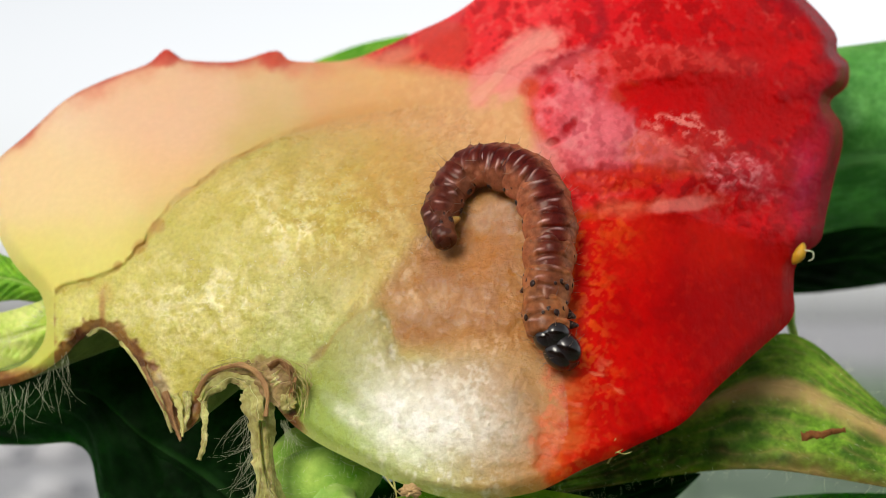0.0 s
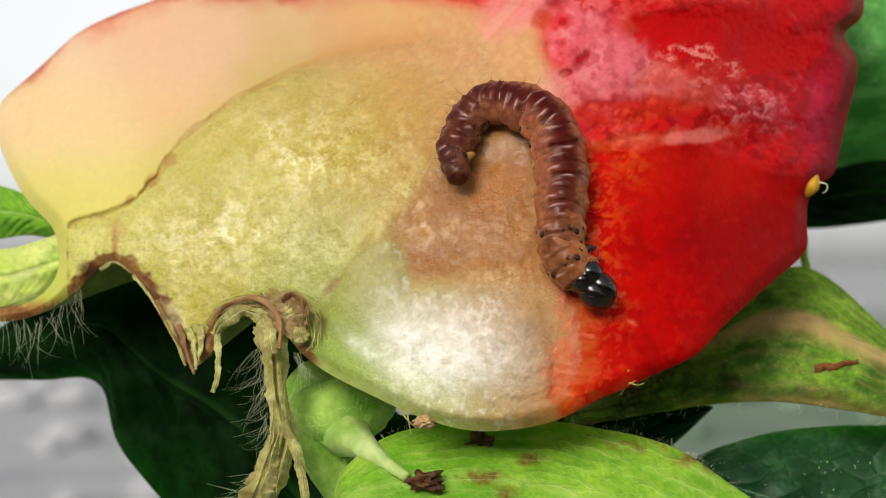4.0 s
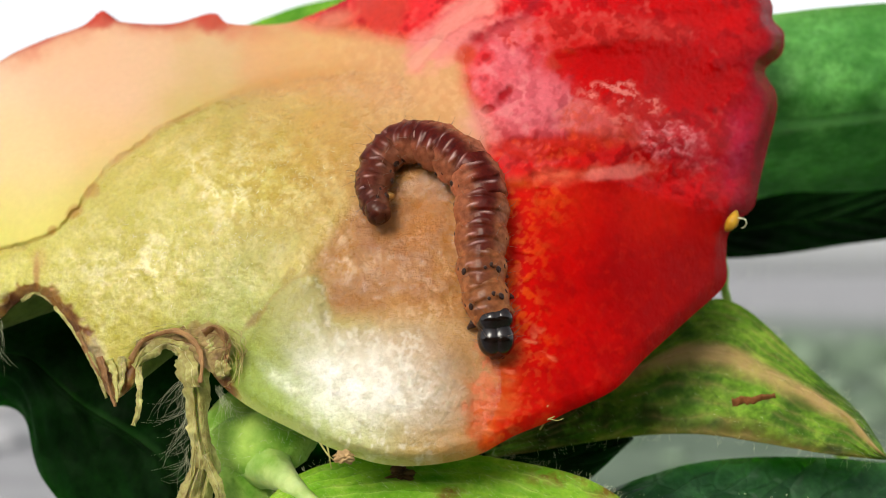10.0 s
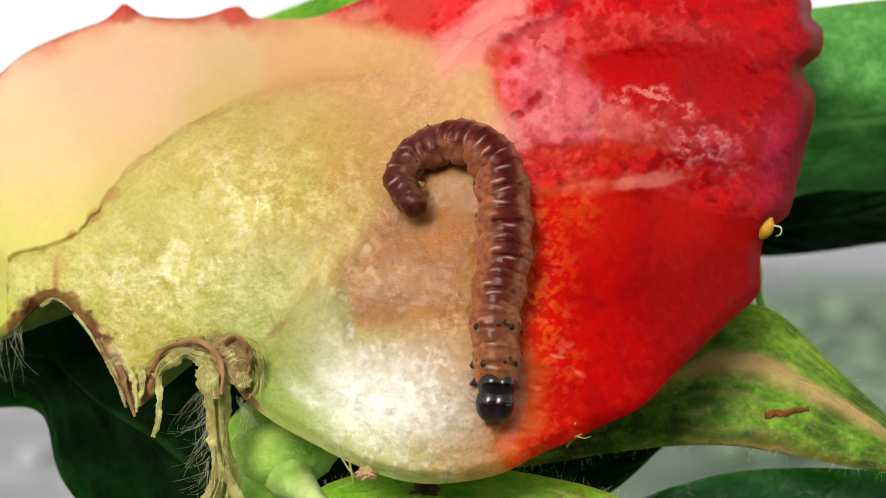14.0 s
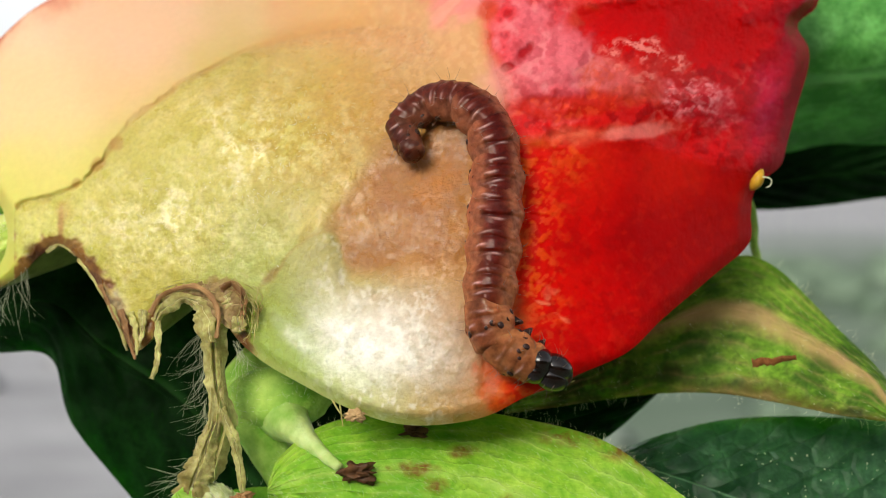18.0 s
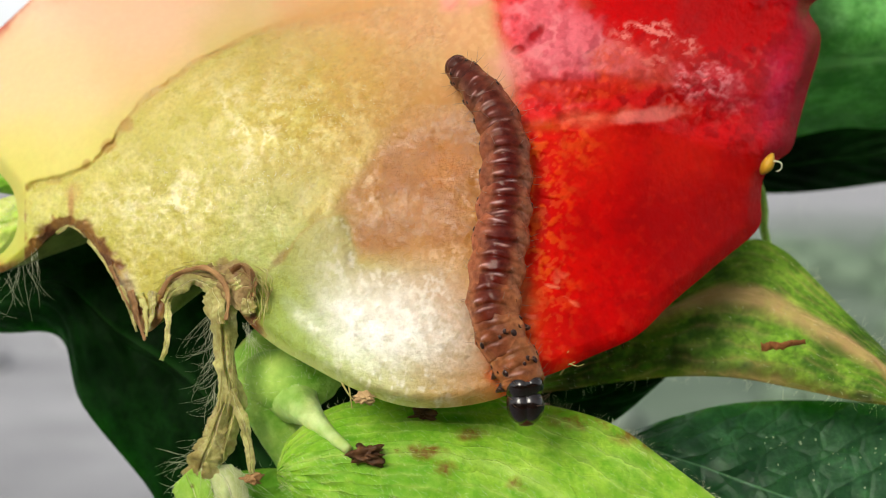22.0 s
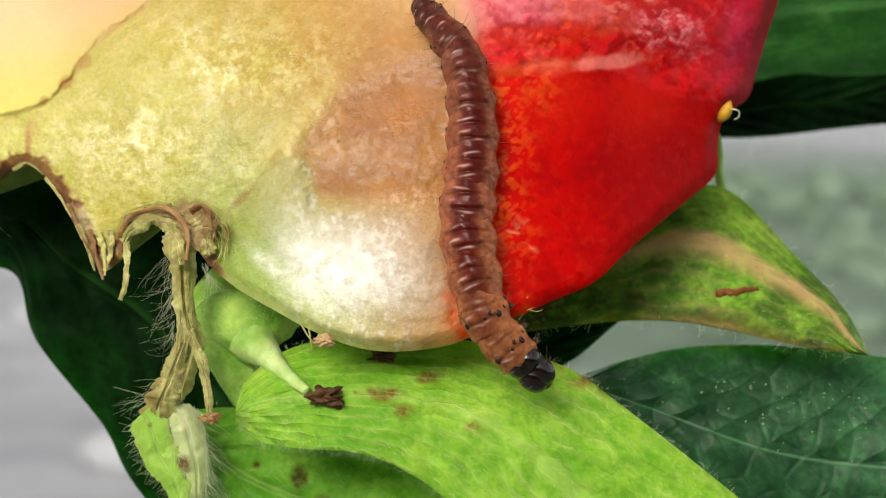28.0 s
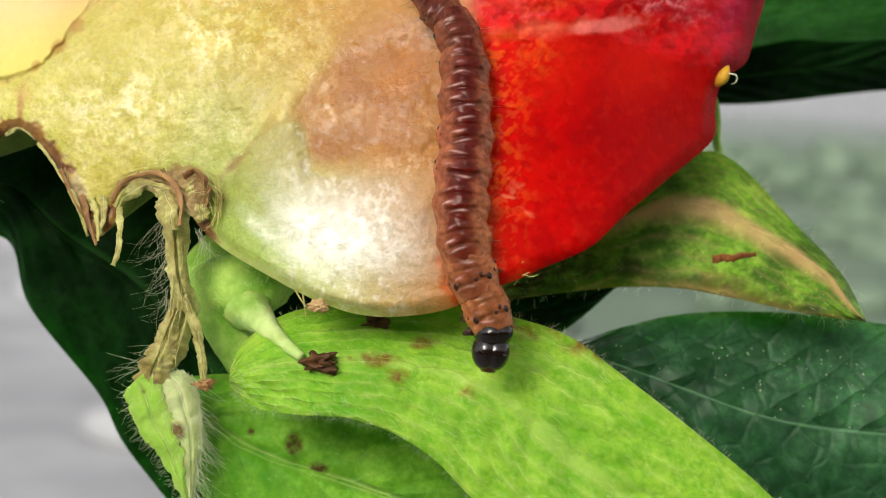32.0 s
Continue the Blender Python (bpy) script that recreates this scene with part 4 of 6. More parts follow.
def build_berry():
    berry = root("strawberry", "strawberry cut open, pale core, wet red flesh, hollow eaten inside", "strawberry")
    step = 0.055
    us, vs = np.arange(-23, 18.4, step), np.arange(-11, 16.6, step)
    u, v = np.meshgrid(us, vs, indexing="ij")
    edge, nu_, nv_ = inside(u, v, OUTLINE)
    nv = len(vs)
    ok = edge > 0
    cell = ok[:-1, :-1] | ok[1:, :-1] | ok[:-1, 1:] | ok[1:, 1:]
    u, v = np.where(ok, u, nu_), np.where(ok, v, nv_)
    edge = np.maximum(edge, 0)
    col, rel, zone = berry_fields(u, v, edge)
    d = SHEET(u, v) + rel * smooth(edge, 0, 0.6) + 0.5 * (1 - np.clip(edge / 0.8, 0, 1)) ** 2
    k = (FAR + d) / FAR
    xyz = np.stack([u * k, d, v * k], -1).reshape(-1, 3) * 0.001 + np.array([0, 0, LIFT])
    ci, cj = np.nonzero(cell)
    quad = np.stack([ci * nv + cj, (ci + 1) * nv + cj, (ci + 1) * nv + cj + 1, ci * nv + cj + 1], 1)
    kind = zone[ci, cj]
    col = col.reshape(-1, 3)
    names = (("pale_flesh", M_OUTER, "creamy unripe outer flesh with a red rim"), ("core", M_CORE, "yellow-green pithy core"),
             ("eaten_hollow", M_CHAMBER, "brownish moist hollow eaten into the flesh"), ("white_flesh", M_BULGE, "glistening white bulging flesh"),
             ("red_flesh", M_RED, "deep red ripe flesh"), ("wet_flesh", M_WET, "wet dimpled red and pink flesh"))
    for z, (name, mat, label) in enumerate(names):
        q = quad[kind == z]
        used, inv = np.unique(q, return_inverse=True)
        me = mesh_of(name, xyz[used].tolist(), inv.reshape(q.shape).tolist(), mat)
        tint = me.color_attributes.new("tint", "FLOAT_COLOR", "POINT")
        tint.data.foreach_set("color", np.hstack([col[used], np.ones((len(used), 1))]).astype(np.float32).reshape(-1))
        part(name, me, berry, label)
    # the uncut half behind, one rounded shell that meets the rim
    ring = OUTLINE
    mid = np.array([(-2.1, 2.8)])
    rd = SHEET(ring[:, 0], ring[:, 1]) + 0.49
    verts, faces, tints = [], [], []
    rings = 16
    for i in range(rings):
        f = i / (rings - 1)
        w = math.cos(f * math.pi / 2)
        p = mid + (ring - mid) * (w ** 3 * (0.994 - 0.12 * min(1.0, f * 8)))
        dd = (rd * w + (1 - w) * 3.0) + math.sin(f * math.pi / 2) * 13.0
        kk = (FAR + rd) / FAR
        for (a, b), z, k2 in zip(p, dd, kk):
            verts.append((a * k2 * 0.001, z * 0.001, b * k2 * 0.001 + LIFT))
            tints.append((0.40, 0.010, 0.012, 1) if a > 3 or b > 9.5 else (0.20, 0.26, 0.06, 1))
    m = len(ring)
    for i in range(rings - 1):
        for j in range(m):
            a, b = i * m + j, i * m + (j + 1) % m
            faces.append((a, a + m, b + m, b))
    faces.append(tuple(range((rings - 1) * m, rings * m)))
    me = mesh_of("skin", verts, faces, M_SKIN)
    tint = me.color_attributes.new("tint", "FLOAT_COLOR", "POINT")
    tint.data.foreach_set("color", np.array(tints, np.float32).reshape(-1))
    part("skin", me, berry, "uncut red skin on the far side")
    return berry


def BERRY_FACE(u, v):
    """Depth of the cut face at places of the plan."""
    u, v = np.asarray(u, float), np.asarray(v, float)
    edge = inside(u, v, OUTLINE)[0]
    return SHEET(u, v) + berry_fields(u, v, edge)[1] * smooth(edge, 0, 0.6)


BERRY = build_berry()

# ---- leaves ----
def leaf(name, label, mat, a, b, category="leaf", hair=0, hair_len=0.9, seed=1, rib=0.0, rib_mat=None, rib_flat=0.6, rib_at=(), down=0, **kw):
    ob = root(name, label, category, "leaves round the berry")
    me, g = blade("blade", a, b, mat, seed=seed, rib_at=rib_at, **kw)
    part("blade", me, ob)
    nu, nv = g.shape[:2]
    if rib:
        where = np.interp(np.linspace(0, 1, nu), np.linspace(0, 1, len(rib_at)), rib_at) if rib_at else np.full(nu, 0.5)
        path = np.array([g[i, int(round(where[i] * (nv - 1)))] for i in range(1, nu - 1, 2)]) + (0, 0, 0.03)
        part("midrib", tube("midrib", path, np.linspace(rib, rib * 0.35, len(path)), rib_mat or mat, 10, 0.15, seed, rib_flat), ob, "paler raised midrib")
    if down:
        rs = random.Random(seed + 50)
        starts = []
        for _ in range(down):
            p = g[rs.randrange(2, nu - 2), rs.randrange(1, nv - 1)]
            q = rs.uniform(-0.6, 0.2)
            starts.append((p[0] + rs.uniform(-0.2, 0.2), p[1] + rs.uniform(-0.2, 0.2), p[2] - 0.06, math.cos(q - 0.5), math.sin(q - 0.5), rs.uniform(0.12, 0.4), rs.uniform(-0.9, 0.9)))
        tagged(part("down", hairs("down", starts, M_HAIR, 0.0045), ob, "silky down lying on the blade"), kind="stuff")
    if hair:
        rs = random.Random(seed)
        starts = []
        for e, sgn in ((even(spline(a, 120), 200), 1), (even(spline(b, 120), 200), -1)):
            for _ in range(hair):
                i = rs.randrange(4, 195)
                t = e[i + 1] - e[i - 1]
                g = math.atan2(t[1], t[0]) + sgn * (math.pi / 2) + rs.uniform(-0.9, 0.5)
                p = e[i] + (rs.uniform(-0.15, 0.15), rs.uniform(-0.15, 0.15), 0)
                starts.append((*p, math.cos(g), math.sin(g), hair_len * rs.uniform(0.4, 1.2), rs.uniform(-0.9, 0.9)))
        tagged(part("hairs", hairs("hairs", starts, M_HAIR, 0.0055), ob, "fine pale hairs along the edge"), kind="stuff")
    return ob


leaf("leaf", "bright lime green hairy leaf with rusty spots under the berry", M_LEAF,
     [(-7.3, -13.0, -4), (-6.7, -11.7, -2.8), (-4.4, -10.2, -2.4), (0.2, -9.5, -2.2), (4.9, -10.1, -2.2), (8.1, -11.0, -2.8), (10.5, -12.6, -3.5), (13.5, -14.8, -4), (17.1, -17.6, -4), (19.5, -19.9, -4)],
     [(-7.3, -13.8, -4.5), (-6.1, -14.7, -5), (-4.3, -15.0, -5.5), (-1.9, -15.1, -6), (0.2, -15.7, -6), (2.3, -17.0, -6), (3.9, -18.6, -6), (5.8, -20.2, -6), (8.0, -22.0, -6)],
     hair=320, hair_len=0.28, seed=3, bulge=0.8, wave=0.3, fold=0.0, rib=0.05, rib_flat=0.2, down=2600, nu=180, nv=70,
     stain_shade=[(-0.6, -12.4, 0.45, 2.4), (0.3, -13.1, 0.4, 1.8), (3.8, -13.8, 0.4, 1.4), (6.3, -10.8, 0.5, 2.4), (7.6, -10.8, 0.45, 2.6), (8.9, -11.4, 0.55, 1.8), (9.7, -11.9, 0.4, 1.3), (1.6, -11.5, 0.35, 2.0), (-1.8, -12.3, 0.12, 1.0)])
leaf("leaf", "mid green leaf with a tan midrib behind the berry", M_LEAF_TAN,
     [(3.3, -8.9, 4), (6.8, -7.0, 6), (10.4, -4.6, 7), (13.1, -2.7, 8), (15.2, -2.9, 8), (18.2, -5.7, 6), (20.5, -7.9, 3), (21.8, -10.0, 1)],
     [(3.3, -9.8, 3), (5.4, -9.5, 4), (8.0, -9.1, 4), (10.6, -8.8, 3.5), (13.2, -8.8, 3), (15.8, -9.2, 2), (19.0, -9.8, 1), (21.8, -10.1, 0.8)],
     hair=60, hair_len=0.5, seed=5, bulge=0.8, wave=0.35, fold=-0.2, rib_at=(0.40, 0.30, 0.20, 0.32, 0.40, 0.34, 0.24, 0.22, 0.5), rib=0.07, rib_mat=M_CRUMB, rib_flat=0.2, down=300, nu=120, nv=60,
     # the two largest marks paint the berry's shadow, mixed with dark mottle
     stain_shade=[(7.4, -8.3, 1.6, 1.6), (11.1, -8.1, 0.9, 2.2), (13.9, -8.6, 0.5, 1.6), (19.2, -9.7, 0.35, 2.0)])
leaf("leaf", "dark glossy green leaf with netted veins and white specks", M_LEAF_DARK,
     [(8.3, -11.5, 6), (10.4, -10.7, 5), (13.2, -10.0, 5), (16.6, -9.8, 5), (20.5, -10.0, 5), (24.8, -10.6, 5), (27.9, -11.5, 6)],
     [(8.4, -11.9, 6), (10.3, -14.5, 4), (13.6, -17.6, 3), (17.1, -19.7, 3), (21.1, -20.4, 3), (25.3, -20.1, 3), (28.4, -18.9, 4)],
     seed=7, bulge=1.5, wave=0.4, fold=0.2, rib=0.05, rib_flat=0.3)
leaf("leaf", "broad green leaf in soft light behind the berry tip", M_LEAF_BACK,
     [(9.3, 9.7, 14), (13.2, 10.5, 15), (16.2, 10.6, 15), (19.8, 11.0, 15), (23.9, 11.2, 16), (28.0, 10.7, 17)],
     [(9.3, 0.3, 28), (13.2, -0.2, 28), (16.2, 0.0, 28), (19.8, 0.4, 28), (23.9, 0.9, 29), (28.0, 1.5, 30)],
     hair=40, hair_len=2.0, seed=9, bulge=9.0, wave=0.5, fold=0.1, rib=0.1, rib_flat=0.2)
# near-black blade laid over the back leaf's lower half to stand for shade
leaf("leaf", "leaf behind the berry tip, shade put into its near-black green", M_LEAF_SHADE,
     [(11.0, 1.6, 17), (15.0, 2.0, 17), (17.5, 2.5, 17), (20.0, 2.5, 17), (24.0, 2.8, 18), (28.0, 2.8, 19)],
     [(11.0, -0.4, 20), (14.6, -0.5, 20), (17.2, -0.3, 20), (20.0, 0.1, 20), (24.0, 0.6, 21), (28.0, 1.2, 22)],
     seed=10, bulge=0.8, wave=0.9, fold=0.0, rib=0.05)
# this leaf and the next also wear their shade as near-black colour
leaf("leaf", "green leaf below the calyx, shade put into its near-black colour", M_LEAF_SHADE,
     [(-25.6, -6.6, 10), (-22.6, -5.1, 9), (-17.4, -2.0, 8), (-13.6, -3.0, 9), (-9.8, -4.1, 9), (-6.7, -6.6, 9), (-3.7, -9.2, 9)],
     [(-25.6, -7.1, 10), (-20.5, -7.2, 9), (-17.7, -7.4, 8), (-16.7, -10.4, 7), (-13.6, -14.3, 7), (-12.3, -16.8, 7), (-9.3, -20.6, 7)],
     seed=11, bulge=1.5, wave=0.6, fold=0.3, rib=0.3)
leaf("leaf", "leaf under the white flesh, shade put into its near-black green", M_LEAF_SHADE,
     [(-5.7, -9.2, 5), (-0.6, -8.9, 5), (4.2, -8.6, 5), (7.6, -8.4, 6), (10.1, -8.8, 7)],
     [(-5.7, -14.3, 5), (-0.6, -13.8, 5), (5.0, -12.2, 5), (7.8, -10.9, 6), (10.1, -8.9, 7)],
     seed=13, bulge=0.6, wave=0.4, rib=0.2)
leaf("leaf", "lower green leaf with dark brown blotches", M_LEAF_LOW,
     [(-9.3, -13.4, 1.5), (-7.0, -13.3, 1.5), (-3.3, -14.3, 1), (0.4, -15.5, 0.5), (3.6, -17.0, 0.5), (5.8, -19.9, 0.5)],
     [(-9.3, -16.0, 1), (-8.8, -18.7, 0), (-6.8, -20.2, 0), (-3.1, -21.2, 0), (0.6, -22.2, 0), (3.7, -22.7, 0)],
     hair=60, hair_len=0.6, seed=15, bulge=0.7, wave=0.3, rib=0.15, down=200, nu=120, nv=60,
     stain_shade=[(-4.4, -16.6, 0.7, 0.6), (-3.2, -17.5, 0.3, 1.5), (-6.4, -15.9, 0.2, 1.0)])
leaf("leaf", "small bright green leaf edge behind the berry", M_LEAF_LOW,
     [(-8.0, 10.0, 22), (-6.2, 10.7, 22), (-4.7, 11.2, 22), (-2.7, 11.6, 22)], [(-8.0, 9.0, 22), (-5.7, 8.7, 22), (-3.7, 9.2, 22), (-2.1, 10.5, 22)], seed=17)

# ---- calyx, stem and crumbs ----
def on(points, lift=0.3):
    """Plan points laid on the berry's sheet, lifted towards the lens."""
    return [(u, v, float(SHEET(u, v)) - lift) for u, v in points]


def strand(name, pts, r0, r1, mat, n=16, rough=0.35, seed=1, flat=1.0, sides=8):
    path = even(spline(pts, 80), n)
    return tube(name, path, np.linspace(r0, r1, n), mat, sides, rough, seed, flat)


def ragged(name, pts, w0, w1, mat, seed, crumple=0.5, n=36):
    """A torn papery ribbon along plan points, with frayed edges and a crumpled face."""
    c = even(spline(pts, 120), n)
    x = np.linspace(0, 9, n)
    fray = lambda k: 0.55 * grain(x, x * 0 + k, 1.2, seed) + 0.45 * grain(x, x * 0 + k, 0.35, seed + 3)
    t = np.gradient(c[:, :2], axis=0)
    t /= np.linalg.norm(t, axis=1)[:, None] + 1e-9
    nrm = np.stack([-t[:, 1], t[:, 0]], 1)
    w = np.linspace(w0, w1, n) * 0.75
    a, b = c.copy(), c.copy()
    a[:, :2] += nrm * (w * (0.15 + 1.7 * fray(0)))[:, None]
    b[:, :2] -= nrm * (w * (0.15 + 1.7 * fray(7)))[:, None]
    a[:, 2] += crumple * w * 2.5 * (fray(13) - 0.7)
    b[:, 2] += crumple * w * 2.5 * (fray(19) - 0.3)
    return blade(name, a, b, mat, bulge=0.3 * w0, wave=0.30 * crumple, fold=0.2 * w0, thick=0.08, seed=seed, nu=n * 2, nv=12, ribbing=0.0, lump_mm=0.55)[0]


def fibres(name, pts, count, spread, radius, mat, seed):
    """A bundle of fine dry fibres that follow one path, each wandering a little, in one mesh."""
    rs = np.random.RandomState(seed)
    verts, faces = [], []
    n = 22
    c = even(spline(pts, 100), n)
    for _ in range(count):
        a, b = sorted(rs.rand(2))
        if b - a < 0.35:
            a, b = max(0, a - 0.3), min(1, b + 0.3)
        k = np.linspace(a, b, n) * (n - 1)
        p = np.stack([np.interp(k, np.arange(n), c[:, q]) for q in range(3)], 1)
        off = (rs.rand(3) - 0.5) * 2 * spread * np.array((1, 1, 0.7))
        x = np.linspace(0, 4, n)
        for q in range(3):
            p[:, q] += off[q] + spread * 0.7 * (grain(x, x * 0 + rs.rand() * 90, 1.0, seed + 5 + q) - 0.5)
        p[-4:, :2] += np.linspace(0, 1, 4)[:, None] * (rs.rand(2) - 0.5) * spread * 1.5
        r = radius * (0.5 + rs.rand())
        base = len(verts)
        for i in range(n):
            w = r * min(1.0, 0.25 + 0.4 * min(i, n - 1 - i))
            for q in range(4):
                g = math.pi / 2 * q
                verts.append(at(p[i, 0] + math.cos(g) * w, p[i, 1] + math.cos(g + 0.8) * w * 0.6, p[i, 2] + math.sin(g) * w))
        for i in range(n - 1):
            for q in range(4):
                e, f = base + i * 4 + q, base + i * 4 + (q + 1) % 4
                faces.append((e, f, f + 4, e + 4))
    return mesh_of(name, verts, faces, mat)


def clump(name, u, v, d, size, mat, seed):
    """A crumpled clod, one lumpy shell."""
    bm = bmesh.new()
    bmesh.ops.create_icosphere(bm, subdivisions=4, radius=1.0)
    shift = Vector((seed * 3.1, seed * 1.7, 0.0))
    for w in bm.verts:
        p = w.co.copy()
        k = 0.72 + 0.75 * noise.noise(p * 1.5 + shift) + 0.40 * noise.noise(p * 3.4 + shift) + 0.2 * noise.noise(p * 8.0 + shift)
        w.co = Vector((p.x * 1.25, p.y * 0.7, p.z * 0.72)) * k * size * 0.001
    bmesh.ops.transform(bm, matrix=Matrix.Translation(at(u, v, d)), verts=bm.verts)
    me = bpy.data.meshes.new(name)
    bm.to_mesh(me)
    bm.free()
    me.materials.append(mat)
    me.polygons.foreach_set("use_smooth", [True] * len(me.polygons))
    return me


def scatter_hairs(path, count, angle, spread, length, seed, bend=0.8):
    rs = random.Random(seed)
    e = even(spline(path, 60), 60)
    out = []
    for _ in range(count):
        p = e[rs.randrange(60)]
        g = radians(angle + rs.uniform(-spread, spread))
        out.append((p[0] + rs.uniform(-0.15, 0.15), p[1] + rs.uniform(-0.15, 0.15), p[2] + rs.uniform(-0.3, 0.3),
                    math.cos(g), math.sin(g), length * rs.uniform(0.4, 1.15), rs.uniform(-bend, bend)))
    return out


def build_calyx():
    ob = root("calyx", "withered brown and straw calyx torn from the berry base", "calyx")
    part("shred", ragged("shred", on([(-12.4, -5.6), (-12.4, -6.6), (-12.5, -7.6), (-12.7, -8.3)], 0.5), 0.22, 0.14, M_STRAW_LEAF, 6, 0.4, 24), ob)
    a = on([(-12.6, -4.6), (-11.6, -4.1), (-10.6, -3.9), (-9.5, -3.8), (-8.4, -4.0)], 0.05)
    b = on([(-12.3, -5.1), (-11.2, -4.8), (-10.2, -5.2), (-9.2, -5.9), (-8.3, -5.5)], 0.2)
    part("husk", blade("husk", a, b, M_HUSK, bulge=0.25, wave=0.5, fold=0.1, thick=0.1, seed=31, nu=110, nv=50, ribbing=0.0, lump_mm=0.8, fray=0.4)[0], ob, "crumpled brown husk")
    for k, (p, q, r, w) in enumerate((((-14.7, -4.9), (-14.3, -5.8), (-13.9, -7.0), 0.20), ((-14.2, -5.1), (-13.9, -6.2), (-13.5, -7.4), 0.22), ((-13.7, -5.2), (-13.5, -6.1), (-13.4, -7.2), 0.26),
                                      ((-13.2, -5.1), (-13.2, -6.0), (-13.3, -6.9), 0.24), ((-15.2, -4.0), (-14.7, -5.0), (-14.2, -6.0), 0.14), ((-16.2, -2.8), (-15.6, -3.6), (-15.0, -4.6), 0.12), ((-17.7, -2.5), (-17.0, -2.2), (-16.3, -2.7), 0.12))):
        part("shred", ragged("shred", on([p, q, r], 0.12 + 0.05 * (k % 3)), w, w * 0.35, (M_STRAW_LEAF, M_BROWN, M_STRAW)[k % 3], 40 + k, 0.5, 20), ob)
    curl = on([(-12.8, -5.3), (-12.4, -4.6), (-11.7, -4.2), (-10.7, -4.0), (-10.0, -4.5), (-9.6, -5.3), (-9.7, -6.4)], 0.8)
    part("curled_sepal", ragged("curled_sepal", curl, 0.17, 0.13, M_BROWN, 8, 0.4, 44), ob, "curled dry brown sepal")
    curl = on([(-12.7, -5.6), (-11.8, -4.8), (-10.8, -4.6), (-10.2, -5.3), (-10.0, -6.6)], 0.45)
    part("curled_sepal", ragged("curled_sepal", curl, 0.40, 0.36, M_STRAW_LEAF, 9, 0.5, 40), ob)
    part("curled_sepal", ragged("curled_sepal", on([(-9.5, -4.2), (-9.0, -3.9), (-8.5, -4.4), (-8.5, -5.3)], 0.5), 0.22, 0.16, M_BROWN, 10, 0.7, 26), ob)
    part("curled_sepal", ragged("curled_sepal", on([(-9.3, -4.4), (-8.9, -5.1), (-8.6, -6.1)], 0.3), 0.5, 0.4, M_STRAW_LEAF, 12, 0.5, 24), ob)
    a = [(-10.9, -5.3, -2.4), (-10.5, -6.5, -2.6), (-10.2, -8.6, -2.6), (-10.1, -10.4, -2.4), (-10.6, -11.8, -2), (-11.3, -12.4, -2)]
    b = [(-9.3, -5.3, -2.4), (-9.3, -6.5, -2.5), (-9.3, -8.6, -2.5), (-8.8, -10.2, -2.3), (-9.3, -12.0, -2), (-10.0, -13.1, -2)]
    part("hanging_sepal", blade("hanging_sepal", a, b, M_STRAW_LEAF, bulge=0.4, wave=0.3, fold=0.5, thick=0.08, seed=21, fray=0.3, nu=110, nv=30, ribbing=0.0, lump_mm=0.8)[0], ob, "dry straw-coloured hanging sepal")
    a = [(-10.2, -10.2, -2.4), (-10.5, -11.0, -2.4), (-10.9, -11.8, -2.2), (-11.5, -12.9, -2.1), (-11.8, -13.9, -2)]
    b = [(-9.4, -10.2, -2.4), (-9.7, -11.1, -2.6), (-9.8, -12.0, -2.5), (-10.1, -13.0, -2.3), (-10.2, -13.8, -2)]
    part("hanging_sepal", blade("hanging_sepal", a, b, M_STRAW_LEAF, bulge=0.3, wave=0.32, fold=0.2, thick=0.08, seed=22, nu=120, nv=40, fray=0.35, ribbing=0.0, lump_mm=0.7, stain_shade=[(-9.3, -12.3, 0.3, 1.2)])[0], ob, "torn crumpled membrane")
    part("shred", ragged("shred", [(-9.5, -9.6, -2.8), (-9.0, -10.9, -3), (-8.7, -12.2, -3), (-8.5, -13.5, -3)], 0.40, 0.20, M_STRAW_LEAF, 12, 0.3, 30), ob)
    part("withered_tip", clump("withered_tip", -8.5, -13.7, -3, 0.42, M_BROWN, 13), ob, "dark withered tip")
    for pts, count, spread, r, mat, seed in (
            (on([(-9.5, -4.2), (-8.9, -4.0), (-8.5, -4.5), (-8.5, -5.8)], 0.6), 7, 0.2, 0.022, M_BROWN, 208),
            (on([(-8.9, -4.1), (-8.3, -4.4), (-8.0, -5.2), (-8.6, -6.4)], 0.4), 16, 0.45, 0.025, M_STRAW, 209),
            (on([(-13.0, -4.9), (-12.0, -4.2), (-10.8, -3.9), (-9.6, -4.1)], 0.4), 14, 0.25, 0.022, M_STRAW, 210),
            ([(-9.9, -6.0, -2.9), (-9.8, -8.2, -3.0), (-9.7, -10.2, -2.9), (-10.4, -12.6, -2.6)], 9, 0.40, 0.02, M_STRAW, 211),
            ([(-9.5, -9.9, -3), (-9.0, -11.1, -3.1), (-8.6, -12.4, -3.1), (-8.5, -13.6, -3.1)], 5, 0.14, 0.02, M_STRAW, 213)):
        tagged(part("fibre_tuft", fibres("fibre_tuft", pts, count, spread, r, mat, seed), ob, "fine dry fibres"), kind="stuff")
    st = scatter_hairs([(-10.4, -6.0, -2.2), (-10.2, -8.1, -2.3), (-10.2, -10.4, -2.2)], 60, 240, 40, 2.2, 31, 1.9)
    st += scatter_hairs([(-8.9, -6.5, -2.6), (-8.3, -7.5, -3)], 34, 285, 35, 1.3, 32, 1.5)
    st += scatter_hairs([(-11.0, -12.0, -2), (-11.9, -13.4, -2)], 16, 190, 40, 1.4, 33)
